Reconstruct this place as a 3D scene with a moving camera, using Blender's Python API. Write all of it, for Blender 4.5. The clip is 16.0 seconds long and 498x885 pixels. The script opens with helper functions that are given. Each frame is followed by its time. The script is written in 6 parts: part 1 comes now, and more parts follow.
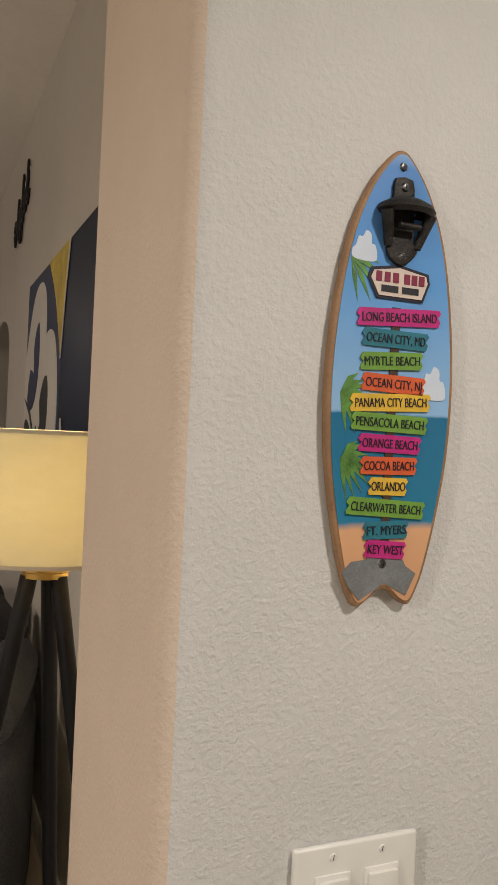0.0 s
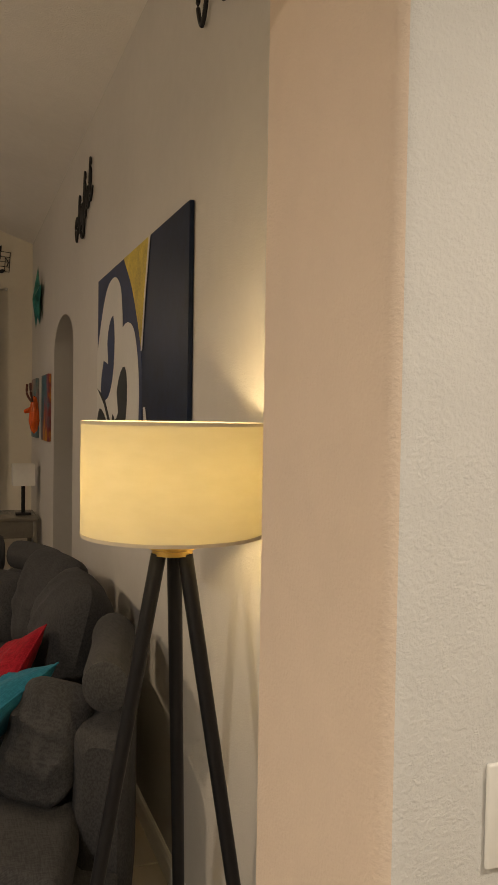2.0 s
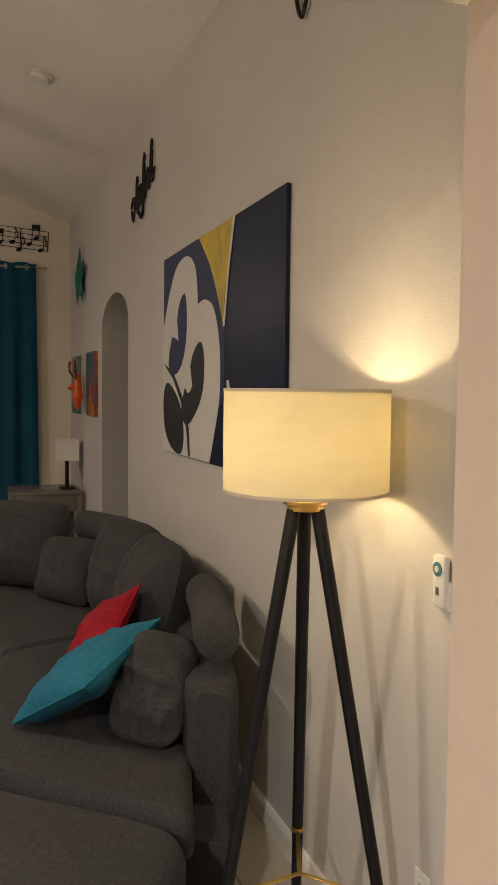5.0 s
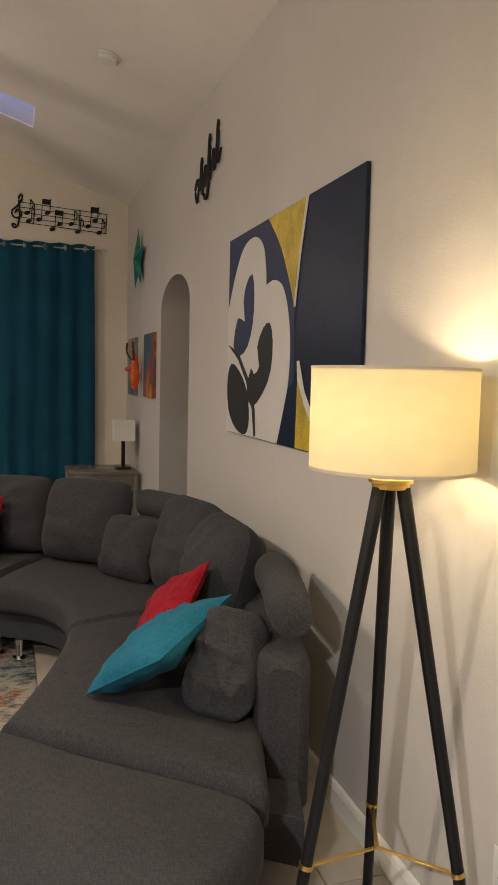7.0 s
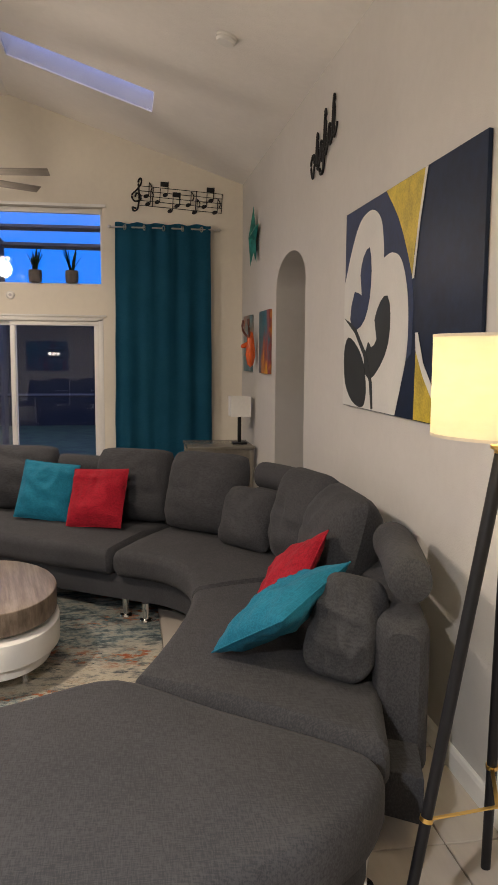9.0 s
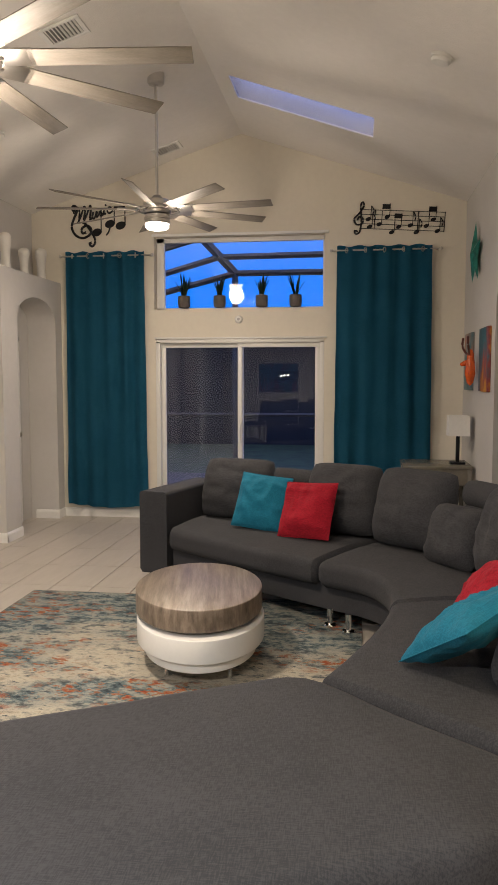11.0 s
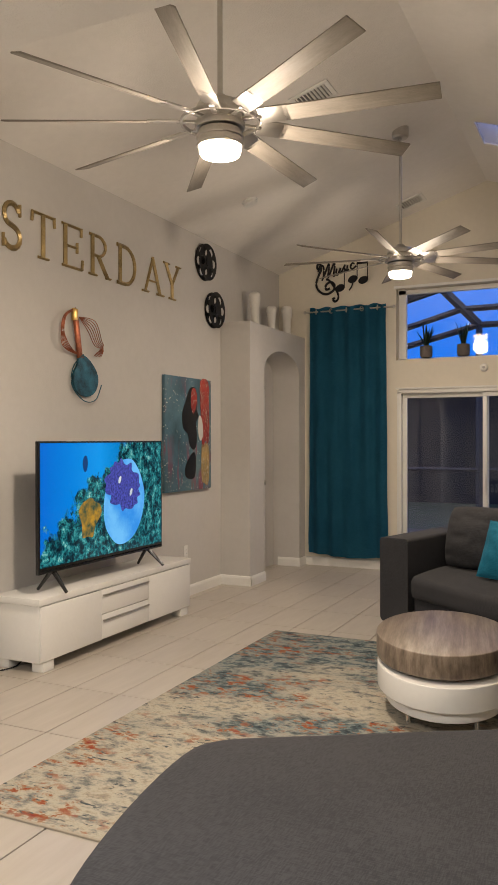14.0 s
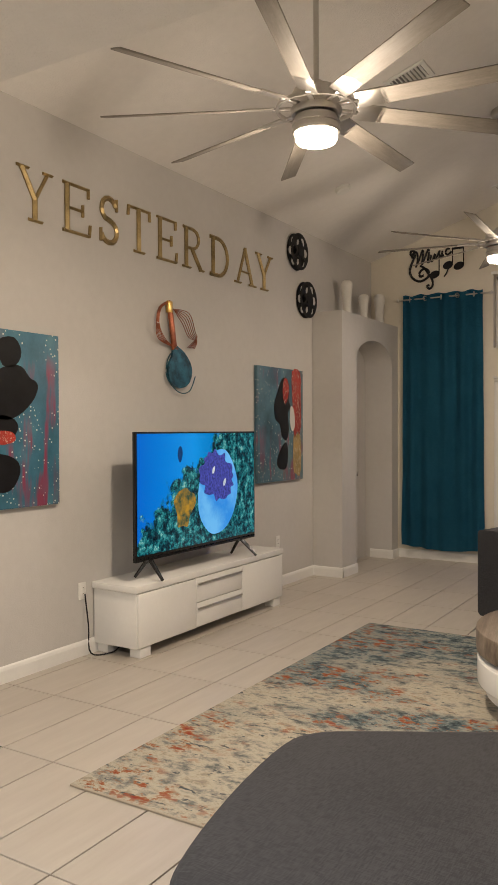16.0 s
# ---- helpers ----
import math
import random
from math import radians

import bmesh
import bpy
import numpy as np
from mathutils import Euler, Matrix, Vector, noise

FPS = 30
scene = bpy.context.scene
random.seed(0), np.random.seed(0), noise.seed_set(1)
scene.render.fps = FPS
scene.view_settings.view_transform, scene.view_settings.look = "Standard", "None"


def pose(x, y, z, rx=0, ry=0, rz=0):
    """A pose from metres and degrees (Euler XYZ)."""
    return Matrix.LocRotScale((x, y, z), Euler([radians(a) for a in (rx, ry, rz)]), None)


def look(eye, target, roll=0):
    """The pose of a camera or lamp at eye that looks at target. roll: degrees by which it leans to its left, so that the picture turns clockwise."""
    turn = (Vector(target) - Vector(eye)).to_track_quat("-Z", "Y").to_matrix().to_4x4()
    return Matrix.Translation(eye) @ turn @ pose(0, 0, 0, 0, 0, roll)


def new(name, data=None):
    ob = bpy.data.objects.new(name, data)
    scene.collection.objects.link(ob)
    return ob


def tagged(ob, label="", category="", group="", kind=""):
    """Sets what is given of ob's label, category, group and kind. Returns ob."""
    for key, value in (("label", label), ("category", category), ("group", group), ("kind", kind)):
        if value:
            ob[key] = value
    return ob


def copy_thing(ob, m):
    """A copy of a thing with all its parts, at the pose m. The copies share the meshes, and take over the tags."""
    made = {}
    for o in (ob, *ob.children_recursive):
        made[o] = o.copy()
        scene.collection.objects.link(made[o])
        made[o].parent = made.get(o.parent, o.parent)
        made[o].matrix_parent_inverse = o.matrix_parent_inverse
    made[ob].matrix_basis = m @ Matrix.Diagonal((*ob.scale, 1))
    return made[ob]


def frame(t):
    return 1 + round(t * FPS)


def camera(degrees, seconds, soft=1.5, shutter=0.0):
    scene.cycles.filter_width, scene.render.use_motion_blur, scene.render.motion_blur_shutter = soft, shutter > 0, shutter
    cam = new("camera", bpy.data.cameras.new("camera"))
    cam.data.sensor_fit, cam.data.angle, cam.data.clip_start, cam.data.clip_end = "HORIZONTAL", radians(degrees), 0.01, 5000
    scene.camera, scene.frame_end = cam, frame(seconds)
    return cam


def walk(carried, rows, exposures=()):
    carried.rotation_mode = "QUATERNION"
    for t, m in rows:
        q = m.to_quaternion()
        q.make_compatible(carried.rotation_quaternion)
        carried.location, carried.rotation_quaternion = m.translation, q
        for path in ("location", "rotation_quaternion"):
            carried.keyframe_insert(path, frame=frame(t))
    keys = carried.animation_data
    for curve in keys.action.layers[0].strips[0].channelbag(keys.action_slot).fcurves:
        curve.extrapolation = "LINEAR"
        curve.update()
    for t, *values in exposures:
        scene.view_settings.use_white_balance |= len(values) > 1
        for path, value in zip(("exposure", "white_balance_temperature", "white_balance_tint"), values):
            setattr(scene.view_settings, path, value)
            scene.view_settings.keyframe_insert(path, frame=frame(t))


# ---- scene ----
cam = camera(35.3, 16.0)
METRES, EYE, TILT, LEAN, TURN = 8.0, 1.5, 0.0, 0.0, -23.3
PATH = [
    (0, (-0.537, -0.623, 1.725), (0.244, 1.218, 1.712), 2.7),
    (0.5, (-0.586, -0.661, 1.73), (0.154, 1.197, 1.699), 2.6),
    (1, (-0.626, -0.681, 1.722), (0.076, 1.191, 1.674), 2.5),
    (1.5, (-0.679, -0.698, 1.737), (-0.005, 1.183, 1.659), 1.0),
    (2, (-0.762, -0.702, 1.737), (-0.057, 1.168, 1.669), 0.9),
    (2.5, (-0.856, -0.716, 1.736), (-0.119, 1.142, 1.669), 0.3),
    (3, (-0.935, -0.754, 1.723), (-0.189, 1.101, 1.657), 0.7),
    (5.5, (-1.161, -0.763, 1.7), (-0.497, 1.118, 1.564), 0.6),
    (6, (-1.188, -0.746, 1.692), (-0.56, 1.147, 1.548), 0.7),
    (6.5, (-1.219, -0.744, 1.686), (-0.615, 1.156, 1.533), 1.1),
    (7, (-1.248, -0.741, 1.681), (-0.656, 1.162, 1.519), 1.3),
    (7.5, (-1.283, -0.736, 1.671), (-0.708, 1.171, 1.497), 1.2),
    (8, (-1.305, -0.732, 1.663), (-0.765, 1.185, 1.473), 0.9),
    (8.5, (-1.32, -0.757, 1.656), (-0.869, 1.18, 1.445), 0.6),
    (9, (-1.303, -0.824, 1.661), (-0.987, 1.138, 1.439), 0.4),
    (9.5, (-1.222, -0.908, 1.65), (-1.057, 1.074, 1.436), 0.4),
    (10, (-1.147, -0.96, 1.645), (-1.145, 1.029, 1.441), 0.3),
    (12.5, (-1.146, -0.947, 1.544), (-1.737, 0.962, 1.47), -0.6),
    (13, (-1.161, -0.944, 1.508), (-1.849, 0.933, 1.466), -0.7),
    (13.5, (-1.176, -0.952, 1.493), (-1.936, 0.897, 1.468), -0.4),
    (14, (-1.174, -0.97, 1.49), (-2.021, 0.841, 1.483), -0.1),
    (14.5, (-1.188, -0.969, 1.475), (-2.108, 0.807, 1.474), -0.1),
    (15, (-1.203, -0.982, 1.489), (-2.172, 0.768, 1.476), 0.0),
    (15.5, (-1.201, -0.992, 1.49), (-2.209, 0.736, 1.467), -0.0),
    (16, (-1.216, -0.971, 1.488), (-2.261, 0.734, 1.458), -0.2),
]
EXPOSURES = [(0.0, -0.58, 6600, 10), (1.5, -0.52, 7250, 10), (3.2, -0.5, 7600, 10), (5.3, -0.2, 6600, 12), (7.0, 0.1, 6350, 12), (9.0, 0.42, 6050, 11), (10.2, 0.42, 6050, 10), (12.5, 0.3, 6250, 10), (16.0, 0.0, 6350, 10)]
walk(cam, [(t, look(eye, target, roll)) for t, eye, target, roll in PATH], EXPOSURES)

# ---- world and lights ----
world = bpy.data.worlds.new("dusk")
scene.world = world
world.use_nodes = True
_wn = world.node_tree.nodes
_bg = _wn["Background"]
_geo = _wn.new("ShaderNodeTexCoord")
_sep = _wn.new("ShaderNodeSeparateXYZ")
_rmp = _wn.new("ShaderNodeValToRGB")
for _e, (_p, _c) in zip(_rmp.color_ramp.elements, ((0.12, (0.018, 0.22, 0.95, 1)), (0.42, (0.42, 0.50, 1.0, 1)))):
    _e.position, _e.color = _p, _c
world.node_tree.links.new(_geo.outputs["Generated"], _sep.inputs[0])
world.node_tree.links.new(_sep.outputs[2], _rmp.inputs[0])
world.node_tree.links.new(_rmp.outputs[0], _bg.inputs[0])
_bg.inputs[1].default_value = 0.85


def lamp(name, kind, m, watts, colour, size=0.1):
    li = bpy.data.lights.new(name, kind)
    li.energy, li.color = watts, colour
    if kind == "AREA":
        li.shape, li.size = "DISK", size
    else:
        li.shadow_soft_size = size
    ob = new(name, li)
    ob.matrix_world = m
    return ob


WARM, WHITE = (1.0, 0.79, 0.46), (1.0, 0.81, 0.61)
FAN_A, FAN_B = (-2.85, 2.30, 2.86), (-2.85, 5.70, 2.93)
LAMP = (-0.264, 1.135)
for (fx, fy, fz), watts, drop, radius in ((FAN_A, 44, 0.19, 0.15), (FAN_B, 28, 0.16, 0.105)):
    lamp("fan_bulb", "POINT", pose(fx, fy, fz - drop), watts, WHITE, radius)
    lamp("fan_downlight", "AREA", pose(fx, fy, fz - 0.075), watts * 0.82, WHITE, 0.18)
lamp("floor_lamp_bulb", "POINT", pose(LAMP[0], LAMP[1], 1.60), 9.5, WARM, 0.03)
# recessed kitchen lights in the flat ceiling behind the opening
KITCHEN = ((0.15, -0.95), (-2.5, -1.0), (-0.6, -3.6), (-3.4, -3.4))
for (kx, ky), kw in zip(KITCHEN, (23, 85, 8, 8)):
    lamp("downlight_bulb", "AREA", pose(kx, ky, 2.52), kw, (1.0, 0.93, 0.85), 0.14)

# ---- materials ----


def ramp(nt, fac, stops):
    r = nt.nodes.new("ShaderNodeValToRGB")
    while len(r.color_ramp.elements) < len(stops):
        r.color_ramp.elements.new(0.5)
    for e, (p, c) in zip(r.color_ramp.elements, stops):
        e.position, e.color = p, (*c, 1)
    nt.links.new(fac, r.inputs[0])
    return r.outputs[0]


def coords(nt, scale=(1, 1, 1), space="Object"):
    tc = nt.nodes.new("ShaderNodeTexCoord")
    mp = nt.nodes.new("ShaderNodeMapping")
    mp.inputs["Scale"].default_value = scale
    nt.links.new(tc.outputs[space], mp.inputs[0])
    return mp.outputs[0]


def tex_noise(nt, vec, scale, detail=4, rough=0.55):
    n = nt.nodes.new("ShaderNodeTexNoise")
    n.inputs["Scale"].default_value, n.inputs["Detail"].default_value, n.inputs["Roughness"].default_value = scale, detail, rough
    nt.links.new(vec, n.inputs["Vector"])
    return n.outputs[0]


def bump(nt, b, height, strength, dist):
    n = nt.nodes.new("ShaderNodeBump")
    n.inputs["Strength"].default_value, n.inputs["Distance"].default_value = strength, dist
    nt.links.new(height, n.inputs["Height"])
    nt.links.new(n.outputs[0], b.inputs["Normal"])


def mat(name, col, rough=0.5, metal=0.0, vary=0.06, scale=3.0, grain=0.0, grain_scale=200, stretch=(1, 1, 1), trans=0.0, emit=None, power=0.0, spec=0.5, sheen=0.0):
    """A painted, woven or metal surface: two scales of colour variation and fine relief."""
    m = bpy.data.materials.new(name)
    m.use_nodes = True
    nt = m.node_tree
    b = nt.nodes["Principled BSDF"]
    b.inputs["Roughness"].default_value, b.inputs["Metallic"].default_value = rough, metal
    b.inputs["Transmission Weight"].default_value = trans
    b.inputs["Specular IOR Level"].default_value = spec
    b.inputs["Sheen Weight"].default_value = sheen
    v = coords(nt, stretch)
    if vary:
        n1, n2 = tex_noise(nt, v, scale), tex_noise(nt, v, scale * 14, 3)
        mx = nt.nodes.new("ShaderNodeMath")
        mx.operation = "MULTIPLY_ADD"
        nt.links.new(n2, mx.inputs[0])
        mx.inputs[1].default_value = 0.5
        nt.links.new(n1, mx.inputs[2])
        lo, hi = [max(0, c * (1 - vary * 2)) for c in col], [min(1, c * (1 + vary * 2)) for c in col]
        nt.links.new(ramp(nt, mx.outputs[0], [(0.45, lo), (1.05, hi)]), b.inputs["Base Color"])
    else:
        b.inputs["Base Color"].default_value = (*col, 1)
    if grain:
        bump(nt, b, tex_noise(nt, v, grain_scale, 3), grain, 0.002)
    if emit:
        b.inputs["Emission Color"].default_value = (*emit, 1)
        b.inputs["Emission Strength"].default_value = power
    return m


def knockdown(name, col, size, depth):
    """Painted wall with a sprayed, trowelled texture."""
    m = mat(name, col, 0.62, vary=0.025, scale=1.2)
    nt = m.node_tree
    b = nt.nodes["Principled BSDF"]
    v = coords(nt)
    h = ramp(nt, tex_noise(nt, v, size, 5, 0.6), [(0.42, (0, 0, 0)), (0.62, (1, 1, 1))])
    bump(nt, b, h, 0.55, depth)
    return m


M_wall = knockdown("wall_paint", (0.56, 0.54, 0.515), 110, 0.0007)
M_wall_end = knockdown("wall_paint_cream", (0.70, 0.65, 0.55), 110, 0.0007)
M_near = knockdown("stub_wall_paint", (0.66, 0.655, 0.64), 150, 0.0012)
# stub wall paint again, with the living room's warm light tinted into the colour
M_jamb = knockdown("stub_paint_warm_lit", (0.70, 0.575, 0.47), 150, 0.0010)
M_ceil = knockdown("ceiling_paint", (0.81, 0.78, 0.74), 90, 0.0016)
M_trim = mat("white_trim", (0.78, 0.77, 0.74), 0.4, vary=0.02)
M_vinyl = mat("white_vinyl", (0.72, 0.71, 0.68), 0.35, vary=0.02)
M_black = mat("black_metal", (0.008, 0.008, 0.010), 0.45, 0.0, vary=0.1, spec=0.3)
M_gold = mat("brushed_brass", (0.78, 0.52, 0.16), 0.28, 1.0, vary=0.05)
M_oldgold = mat("antique_gold", (0.36, 0.27, 0.13), 0.42, 0.85, vary=0.25, scale=9, grain=0.3, grain_scale=60)
M_nickel = mat("brushed_nickel", (0.55, 0.53, 0.50), 0.3, 1.0, vary=0.05)
M_chrome = mat("chrome", (0.8, 0.8, 0.8), 0.08, 1.0, vary=0)
M_white = mat("white_lacquer", (0.80, 0.79, 0.76), 0.22, vary=0.015)
M_plastic = mat("white_plastic", (0.76, 0.75, 0.71), 0.35, vary=0.02)
M_tvblack = mat("tv_black", (0.008, 0.008, 0.009), 0.25, vary=0.05)
M_grout = mat("grout", (0.24, 0.21, 0.18), 0.9, vary=0.1, grain=0.4)
M_dark = mat("dark_fabric", (0.02, 0.02, 0.024), 0.7, vary=0.1)


def weave(name, col, col2, size=420, rough=0.9):
    """Woven upholstery: two threads crossing, with slubs and large soft wear."""
    m = bpy.data.materials.new(name)
    m.use_nodes = True
    nt = m.node_tree
    b = nt.nodes["Principled BSDF"]
    b.inputs["Roughness"].default_value, b.inputs["Sheen Weight"].default_value = rough, 0.02
    b.inputs["Specular IOR Level"].default_value = 0.25
    a = tex_noise(nt, coords(nt, (1, 0.12, 0.5)), size, 2)
    c = tex_noise(nt, coords(nt, (0.12, 1, 0.5)), size, 2)
    d = tex_noise(nt, coords(nt), 3.0, 4)
    add = nt.nodes.new("ShaderNodeMath")
    nt.links.new(a, add.inputs[0])
    nt.links.new(c, add.inputs[1])
    add2 = nt.nodes.new("ShaderNodeMath")
    add2.operation = "MULTIPLY_ADD"
    nt.links.new(d, add2.inputs[0])
    add2.inputs[1].default_value = 0.5
    nt.links.new(add.outputs[0], add2.inputs[2])
    half = nt.nodes.new("ShaderNodeMath")
    half.operation = "MULTIPLY"
    half.inputs[1].default_value = 0.5
    nt.links.new(add2.outputs[0], half.inputs[0])
    nt.links.new(ramp(nt, half.outputs[0], [(0.54, col), (0.71, col2)]), b.inputs["Base Color"])
    bump(nt, b, add.outputs[0], 0.4, 0.0014)
    return m


M_sofa = weave("charcoal_weave", (0.033, 0.034, 0.038), (0.054, 0.054, 0.059), 240)
M_teal = weave("teal_velvet", (0.009, 0.120, 0.200), (0.016, 0.170, 0.265), 250)
M_red = weave("red_satin", (0.21, 0.004, 0.012), (0.34, 0.008, 0.022), 250)
M_curtain = weave("teal_curtain_cloth", (0.012, 0.100, 0.185), (0.026, 0.150, 0.255), 300)


def glass_mat(name, tint=(1, 1, 1), rough=0.0):
    m = bpy.data.materials.new(name)
    m.use_nodes = True
    b = m.node_tree.nodes["Principled BSDF"]
    b.inputs["Base Color"].default_value = (*tint, 1)
    b.inputs["Transmission Weight"].default_value, b.inputs["Roughness"].default_value, b.inputs["IOR"].default_value = 1.0, rough, 1.5
    return m


M_glass = glass_mat("window_glass", (0.93, 0.96, 1.0))

# ---- mesh helpers ----


def finish(name, bm, material, parent=None, label="", smooth=True):
    me = bpy.data.meshes.new(name)
    bm.normal_update()
    bm.to_mesh(me)
    bm.free()
    if smooth:
        me.shade_smooth()
        me.set_sharp_from_angle(angle=radians(38))
    me.materials.append(material)
    ob = new(name, me)
    if parent:
        ob.parent = parent
    if label:
        ob["label"] = label
    return ob


part = finish


def thing(name, m, label, category, group="", kind=""):
    ob = new(name)
    ob.empty_display_size = 0.05
    ob.matrix_world = m
    return tagged(ob, label, category, group, kind)


def box(size, centre=(0, 0, 0), bev=0.0, seg=2, bm=None, rot=None):
    out = bm or bmesh.new()
    t = bmesh.new()
    bmesh.ops.create_cube(t, size=1.0)
    bmesh.ops.scale(t, vec=size, verts=t.verts)
    if bev:
        bmesh.ops.bevel(t, geom=t.edges[:], offset=bev, segments=seg, affect="EDGES", profile=0.5)
    m = Matrix.Translation(centre) @ (rot or Matrix())
    bmesh.ops.transform(t, matrix=m, verts=t.verts)
    if bm is None:
        out.free()
        return t
    return merge(out, t)


def merge(a, b):
    me = bpy.data.meshes.new("joined")
    b.to_mesh(me)
    b.free()
    a.from_mesh(me)
    bpy.data.meshes.remove(me)
    return a


def rod(p, q, r1, r2=None, n=16, bm=None, caps=True):
    t = bmesh.new()
    p, q = Vector(p), Vector(q)
    bmesh.ops.create_cone(t, cap_ends=caps, segments=n, radius1=r1, radius2=r1 if r2 is None else r2, depth=(q - p).length)
    m = Matrix.Translation((p + q) / 2) @ (q - p).to_track_quat("Z", "Y").to_matrix().to_4x4()
    bmesh.ops.transform(t, matrix=m, verts=t.verts)
    return merge(bm, t) if bm else t


def lathe(profile, n=32, bm=None, centre=(0, 0, 0)):
    t = bm or bmesh.new()
    rings = []
    for r, z in profile:
        rings.append([t.verts.new((centre[0] + r * math.cos(2 * math.pi * i / n), centre[1] + r * math.sin(2 * math.pi * i / n), centre[2] + z)) for i in range(n)])
    for a, b in zip(rings, rings[1:]):
        for i in range(n):
            t.faces.new((a[i], a[(i + 1) % n], b[(i + 1) % n], b[i]))
    return t


def prism(outline, z0, z1, bev=0.0, seg=3, bm=None):
    """An outline in x, y raised from z0 to z1, with rounded upper and lower edges."""
    t = bmesh.new()
    vs = [t.verts.new((x, y, z0)) for x, y in outline]
    f = t.faces.new(vs)
    r = bmesh.ops.extrude_face_region(t, geom=[f])
    top = [v for v in r["geom"] if isinstance(v, bmesh.types.BMVert)]
    bmesh.ops.translate(t, vec=(0, 0, z1 - z0), verts=top)
    bmesh.ops.recalc_face_normals(t, faces=t.faces)
    if bev:
        es = [e for e in t.edges if abs(e.verts[0].co.z - e.verts[1].co.z) < 1e-6]
        bmesh.ops.bevel(t, geom=es, offset=bev, segments=seg, affect="EDGES", profile=0.5)
    return merge(bm, t) if bm else t


def standing(t, m):
    bmesh.ops.transform(t, matrix=m, verts=t.verts)
    return t


TO_XZ = Matrix(((1, 0, 0, 0), (0, 0, -1, 0), (0, 1, 0, 0), (0, 0, 0, 1)))  # outline x, y -> x, z; rise towards -y
TO_RIGHT = Matrix(((0, 0, -1, 0), (1, 0, 0, 0), (0, 1, 0, 0), (0, 0, 0, 1)))  # outline -> y, z; rise towards -x
TO_LEFT = Matrix(((0, 0, 1, 0), (1, 0, 0, 0), (0, 1, 0, 0), (0, 0, 0, 1)))  # outline -> y, z; rise towards +x


def smooth_loop(pts, steps=6, closed=True):
    """Catmull-Rom curve through points."""
    out, n = [], len(pts)
    for i in range(n if closed else n - 1):
        p = [Vector(pts[(i + k) % n] if closed else pts[min(max(i + k, 0), n - 1)]) for k in (-1, 0, 1, 2)]
        for s in range(steps):
            t = s / steps
            out.append(tuple(0.5 * ((2 * p[1]) + (p[2] - p[0]) * t + (2 * p[0] - 5 * p[1] + 4 * p[2] - p[3]) * t * t + (3 * p[1] - p[0] - 3 * p[2] + p[3]) * t**3)))
    if not closed:
        out.append(tuple(pts[-1]))
    return out


def wall(name, m, outline, holes, thick, material, label):
    """A wall from an outline with openings cut right through, standing by m."""
    t = bmesh.new()
    edges = []
    for loop in (outline, *holes):
        vs = [t.verts.new((x, y, 0)) for x, y in loop]
        edges += [t.edges.new((vs[i], vs[(i + 1) % len(vs)])) for i in range(len(vs))]
    bmesh.ops.triangle_fill(t, edges=edges, use_beauty=True)
    r = bmesh.ops.extrude_face_region(t, geom=t.faces[:])
    bmesh.ops.translate(t, vec=(0, 0, -thick), verts=[v for v in r["geom"] if isinstance(v, bmesh.types.BMVert)])
    bmesh.ops.recalc_face_normals(t, faces=t.faces)
    ob = finish(name, standing(t, m), material, smooth=True)
    return tagged(ob, label, "wall", kind="structure")


def rect(x0, z0, x1, z1):
    return [(x0, z0), (x1, z0), (x1, z1), (x0, z1)]


def arch(x0, x1, spring, rise, n=14):
    c, r = (x0 + x1) / 2, (x1 - x0) / 2
    return [(x0, -0.006), (x1, -0.006)] + [(c + r * math.cos(math.pi * i / n), spring + rise * math.sin(math.pi * i / n)) for i in range(n + 1)]


# ---- the large structure ----
XL, YE, RIDGE, EAVE, PEAK = -4.87, 7.80, -2.43, 3.49, 4.29
OPEN_Z, OPEN_Y, OPEN_X = 2.35, 0.367, -0.34
floor = tagged(finish("floor", box((9.2, 16.2, 0.1), (-2.4, 1.2, -0.058)), M_grout), "brown-grey grout bed under the floor tiles", "floor", kind="structure")
ARCH_R = arch(4.76, 5.85, 2.22, 0.25)
wall("wall_right", TO_RIGHT, rect(OPEN_Y - 0.02, -0.008, YE + 0.2, EAVE + 0.01), [ARCH_R], 0.36, M_wall, "greige painted wall with an arched hall opening")
WIN, DOOR = (-3.43, -1.505, 2.39, 3.20), (-3.42, -1.505, 0.0, 2.06)
gable = [(XL, -0.008), (0.0, -0.008), (0.0, EAVE + 0.01), (RIDGE, PEAK + 0.01), (XL, EAVE + 0.01)]
wall("wall_end", Matrix.Translation((0, YE, 0)) @ TO_XZ, gable, [rect(WIN[0], WIN[2], WIN[1], WIN[3]), rect(DOOR[0], -0.006, DOOR[1], DOOR[3])], 0.2, M_wall_end, "cream painted gable wall with transom window and sliding door")
wall("wall_left", Matrix.Translation((XL, 0, 0)) @ TO_LEFT, rect(-5.2, -0.008, YE + 0.2, EAVE + 0.01), [], 0.2, M_wall, "greige painted wall with large lettering")
